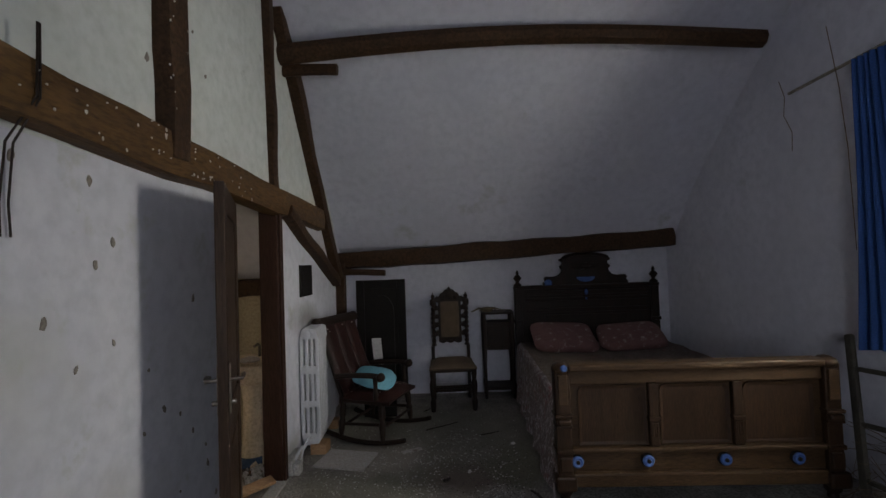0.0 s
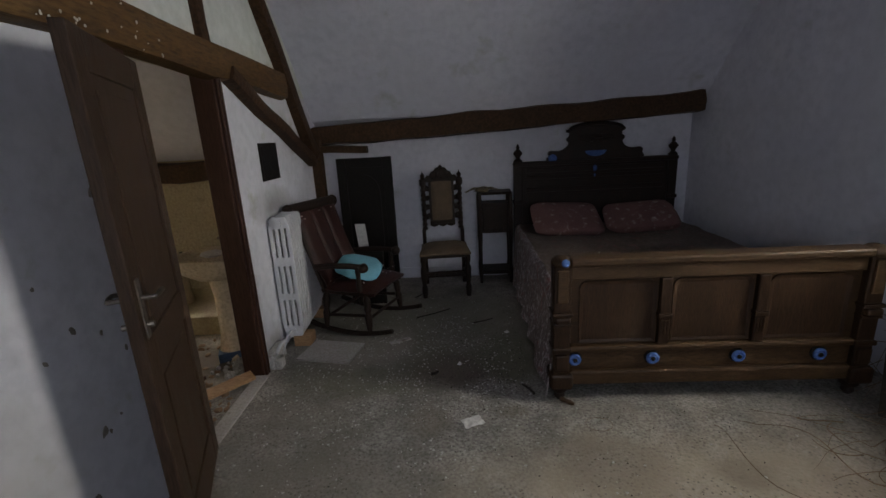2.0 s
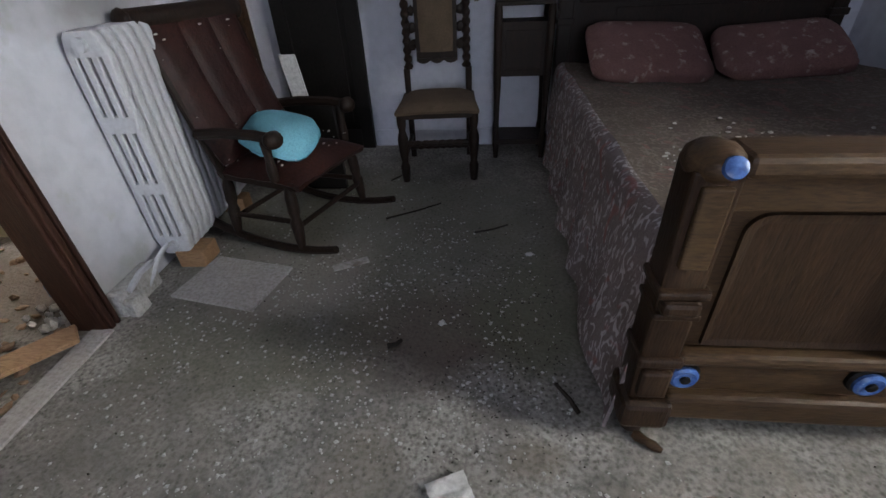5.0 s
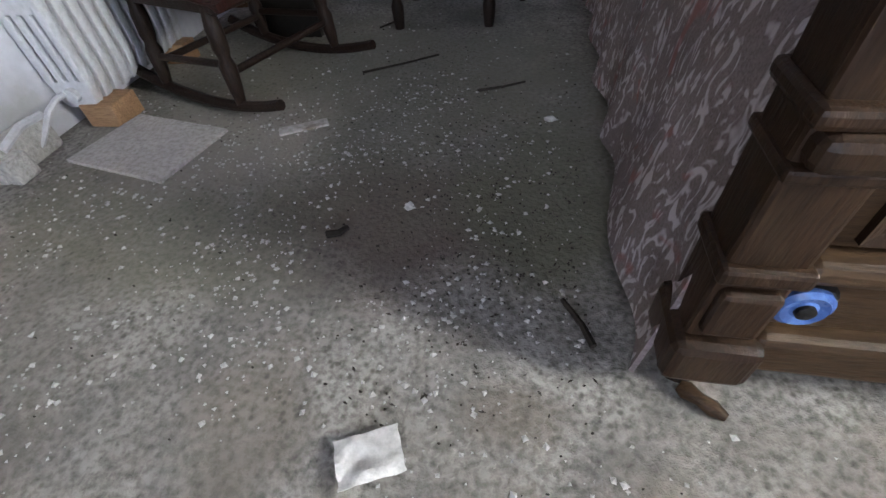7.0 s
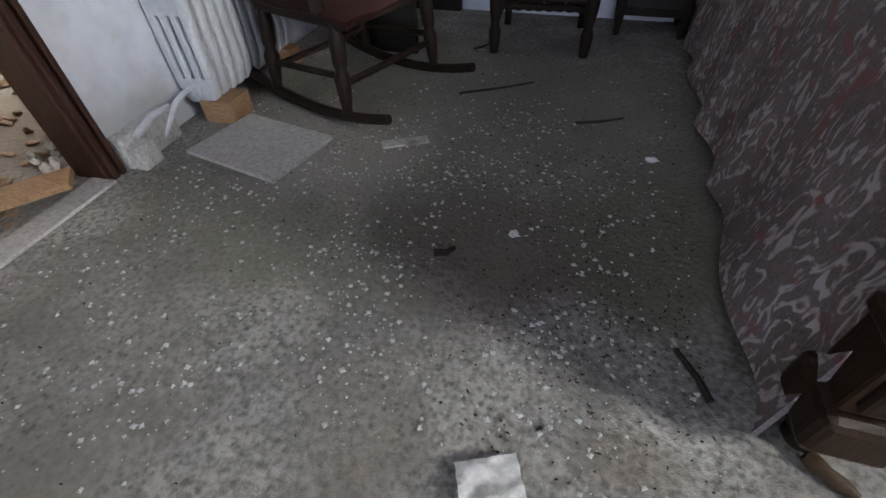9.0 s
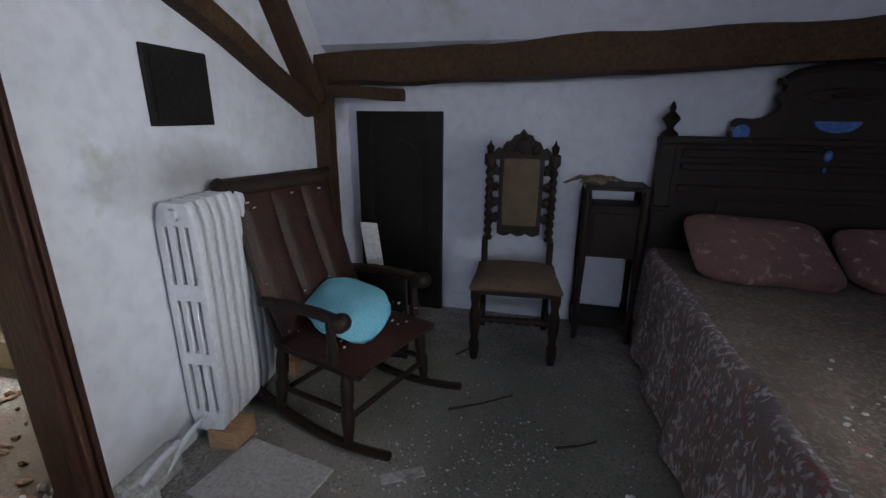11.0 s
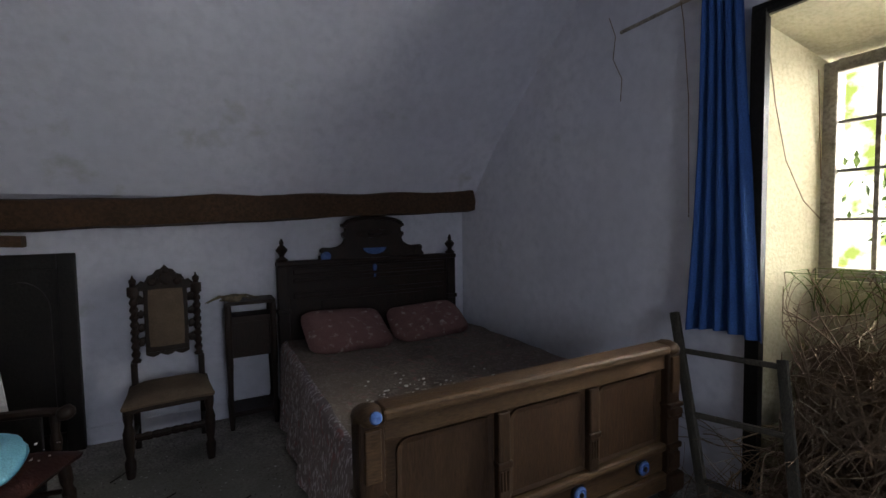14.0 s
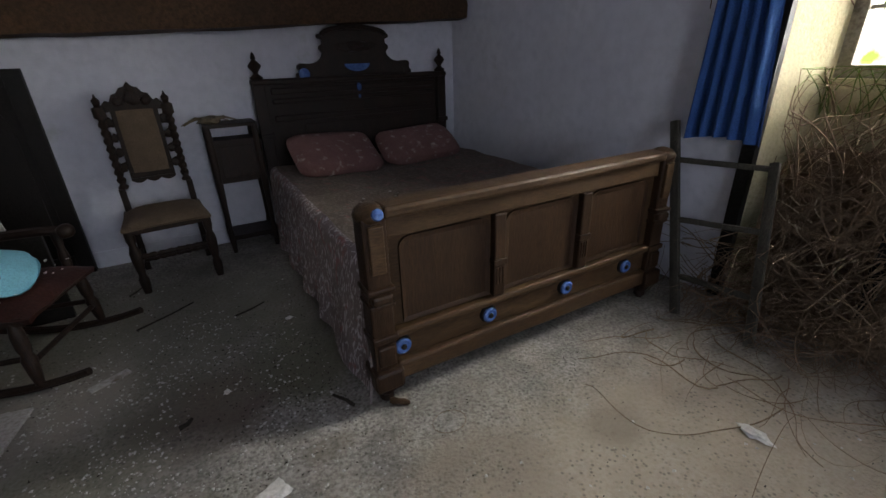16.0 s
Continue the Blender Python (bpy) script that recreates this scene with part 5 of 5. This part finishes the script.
bm = bmesh.new()
for i in range(900):
    x, y = (random.uniform(-0.4, 3.0), random.uniform(1.5, 5.5)) if i < 600 else (random.gauss(1.2, 0.2), random.gauss(3.85, 0.3))
    if x > 1.4 and y > 3.4:
        continue
    s = random.uniform(0.001, 0.0026)
    lump(bm, (x, y, 0.002), (s * random.uniform(1, 2.4), s, 0.004), i, 1, 0.7)
tagged(link_mesh("dirt_crumbs", bm, DIRT), "dark crumbs and dead leaf bits on the floor", "dirt", kind="stuff")
for k, (x, y, l, a, r) in enumerate(((0.66, 4.88, 0.36, 32, 0.006), (1.12, 4.68, 0.20, 25, 0.006), (1.37, 3.58, 0.13, 118, 0.009), (0.48, 5.38, 0.16, 60, 0.005), (0.74, 3.80, 0.06, 35, 0.011))):
    bm = bmesh.new()
    d = Vector((math.cos(radians(a)), math.sin(radians(a)), 0)) * l / 2
    tube(bm, [Vector((x, y, r)) - d, Vector((x + 0.01, y - 0.01, r + 0.003)), Vector((x, y, r)) + d], r, 6, 0.7)
    loose("stick", bm, DIRT, "dark broken stick on the floor", "stick", "sticks on the floor")
bm = ground_bend(lambda u, v: (0.12 * (u - 0.5) * (1 + 0.12 * noise.noise(Vector((v * 3, 0, 1)))), 0.085 * (v - 0.5), 0.010 + 0.016 * noise.noise(Vector((u * 3, v * 3, 2)))), 12, 10)
ob = loose("paper_scrap", thicken(bm, 0.002), SHEET, "crumpled white paper scrap on the floor", "paper", smooth=True)
ob.matrix_world = pose(1.0, 3.24, 0.012, 0, 0, 25)
loose("paper_scrap", lump(bmesh.new(), (0.916, 3.92, 0.01), (0.016, 0.012, 0.012), 4, 2, 0.9), SHEET, "tiny crumpled white paper on the floor", "paper")
loose("paper_scrap", lump(bmesh.new(), (1.31, 4.433, 0.008), (0.02, 0.013, 0.010), 6, 2, 0.9), SHEET, "tiny crumpled white paper on the floor", "paper")
loose("paper_scrap", lump(bmesh.new(), (2.72, 2.52, 0.012), (0.03, 0.06, 0.014), 4, 2, 0.7), SHEET, "crumpled white paper near the window", "paper")
loose("castor_peg", lathe(bmesh.new(), [(0.012, 0), (0.018, 0.015), (0.013, 0.04), (0.016, 0.065), (0.008, 0.09)], 12, pose(1.55, 3.455, 0.017, 0, 94, -35)), WALNUT, "turned wooden castor peg fallen beside the bed foot", "peg", smooth=True)
bm = bmesh.new()
tube(bm, [(1.72 + 0.075 * math.cos(a * 0.4), 3.22 + 0.06 * math.sin(a * 0.4), 0.004) for a in range(17)], 0.0012, 5)
loose("wire_loop", bm, TWIG, "thin dark wire loop on the floor", "wire")

# hanging wires on the side wall
wr = thing("hanging_wire", LEFT @ pose(XL, 1.70, 2.3), "pair of thin dark wires hanging from the beam", "wire")
for s in (-1, 1):
    part("strand", tube(bmesh.new(), [(0.085, 0.02 + 0.004 * s, 0.05), (0.088, 0.015 + 0.006 * s, -0.18), (0.02, -0.01 + 0.012 * s, -0.32), (0.012, -0.02 + 0.014 * s, -0.5), (0.012, -0.015 + 0.016 * s, -0.6)], 0.0035, 6), DARK_WOOD, wr)
loose("coat_hook", lathe(bmesh.new(), [(0.02, 0), (0.022, 0.008), (0.01, 0.012), (0.012, 0.03)], 14, LEFT @ Matrix.Translation((XL, 2.41, 2.08)) @ Matrix.Rotation(radians(90), 4, "Y")), BRASS, "small round metal knob on the plaster", "knob", smooth=True)
# peeling patches
random.seed(15)
for i in range(44):
    y, z = random.uniform(1.5, 2.85), random.choice((random.uniform(0.2, 2.0), random.uniform(0.3, 1.2), random.uniform(2.4, 3.0)))
    bm = bmesh.new()
    s = random.uniform(0.003, 0.009)
    a = random.uniform(-0.5, 0.5)
    o = [(s * (1 + 0.7 * random.random()) * math.cos(k * 0.785), s * 2.4 * (0.5 + random.random()) * math.sin(k * 0.785)) for k in range(8)]
    prism(bm, o, 0.004, Matrix.Translation((XL + 0.004, y, z)) @ Matrix.Rotation(radians(90), 4, "Z") @ Matrix.Rotation(a, 4, "Y"))
    settle(loose("plaster_flake", bm, CLOTH_GREY, "curled dark flake of peeling plaster", "flake", "flakes on the wall"), LEFT)

# pale droppings on the timbers
random.seed(61)
bm = bmesh.new()
for i in range(90):
    y = random.choice((random.uniform(0.8, 3.2), random.gauss(2.45, 0.12)))
    z = 2.25 - 0.2 * (y + 1.5) / 6.4 + random.uniform(-0.09, 0.09) + (random.uniform(0, 0.7) if abs(y - 2.45) < 0.08 else 0)
    s = random.uniform(0.0025, 0.006)
    lump(bm, (-0.414, y, z), (0.004, s, s * random.uniform(0.7, 2)), i, 1, 0.5)
settle(tagged(link_mesh("droppings", bm, CHIP), "pale droppings spattered on the waxed beam", "droppings", kind="stuff"), LEFT)
# flakes on the rocking chair and floor-side leaves
bm = bmesh.new()
mr = pose(0.04, 4.735, 0, 0, 0, -19)
for i in range(70):
    if i < 40:
        u, v = random.random(), random.random()
        p = Vector((-0.145 - 0.245 * u - 0.03 * math.sin(math.pi * u), -0.26 + 0.52 * v, 0.44 + 0.62 * u))
    else:
        p = Vector((random.uniform(-0.2, 0.25), random.uniform(-0.26, 0.26), 0.478))
    s = random.uniform(0.003, 0.009)
    lump(bm, mr @ p, (s, s * 1.5, s * 0.6), i, 1, 0.5)
tagged(link_mesh("chair_flakes", bm, CHIP), "pale paint flakes fallen on the leather chair", "flakes", kind="stuff")

random.seed(91)
bm = bmesh.new()
for i in range(260):
    x, y = random.uniform(0.9, 1.42), random.gauss(3.95, 0.45)
    if not 3.3 < y < 5.4:
        continue
    a, l = random.uniform(0, 6.3), random.uniform(0.003, 0.009)
    p = Vector((x, y, 0.003))
    d = Vector((math.cos(a), math.sin(a), 0)) * l
    w = Vector((-d.y, d.x, 0)) * 0.35
    v = [bm.verts.new(q) for q in (p - d, p - w + Vector((0, 0, 0.003)), p + d, p + w + Vector((0, 0, 0.002)))]
    bm.faces.new(v)
tagged(link_mesh("leaf_litter", bm, DIRT), "dark leaf litter on the floor along the bed", "leaf litter", kind="stuff")
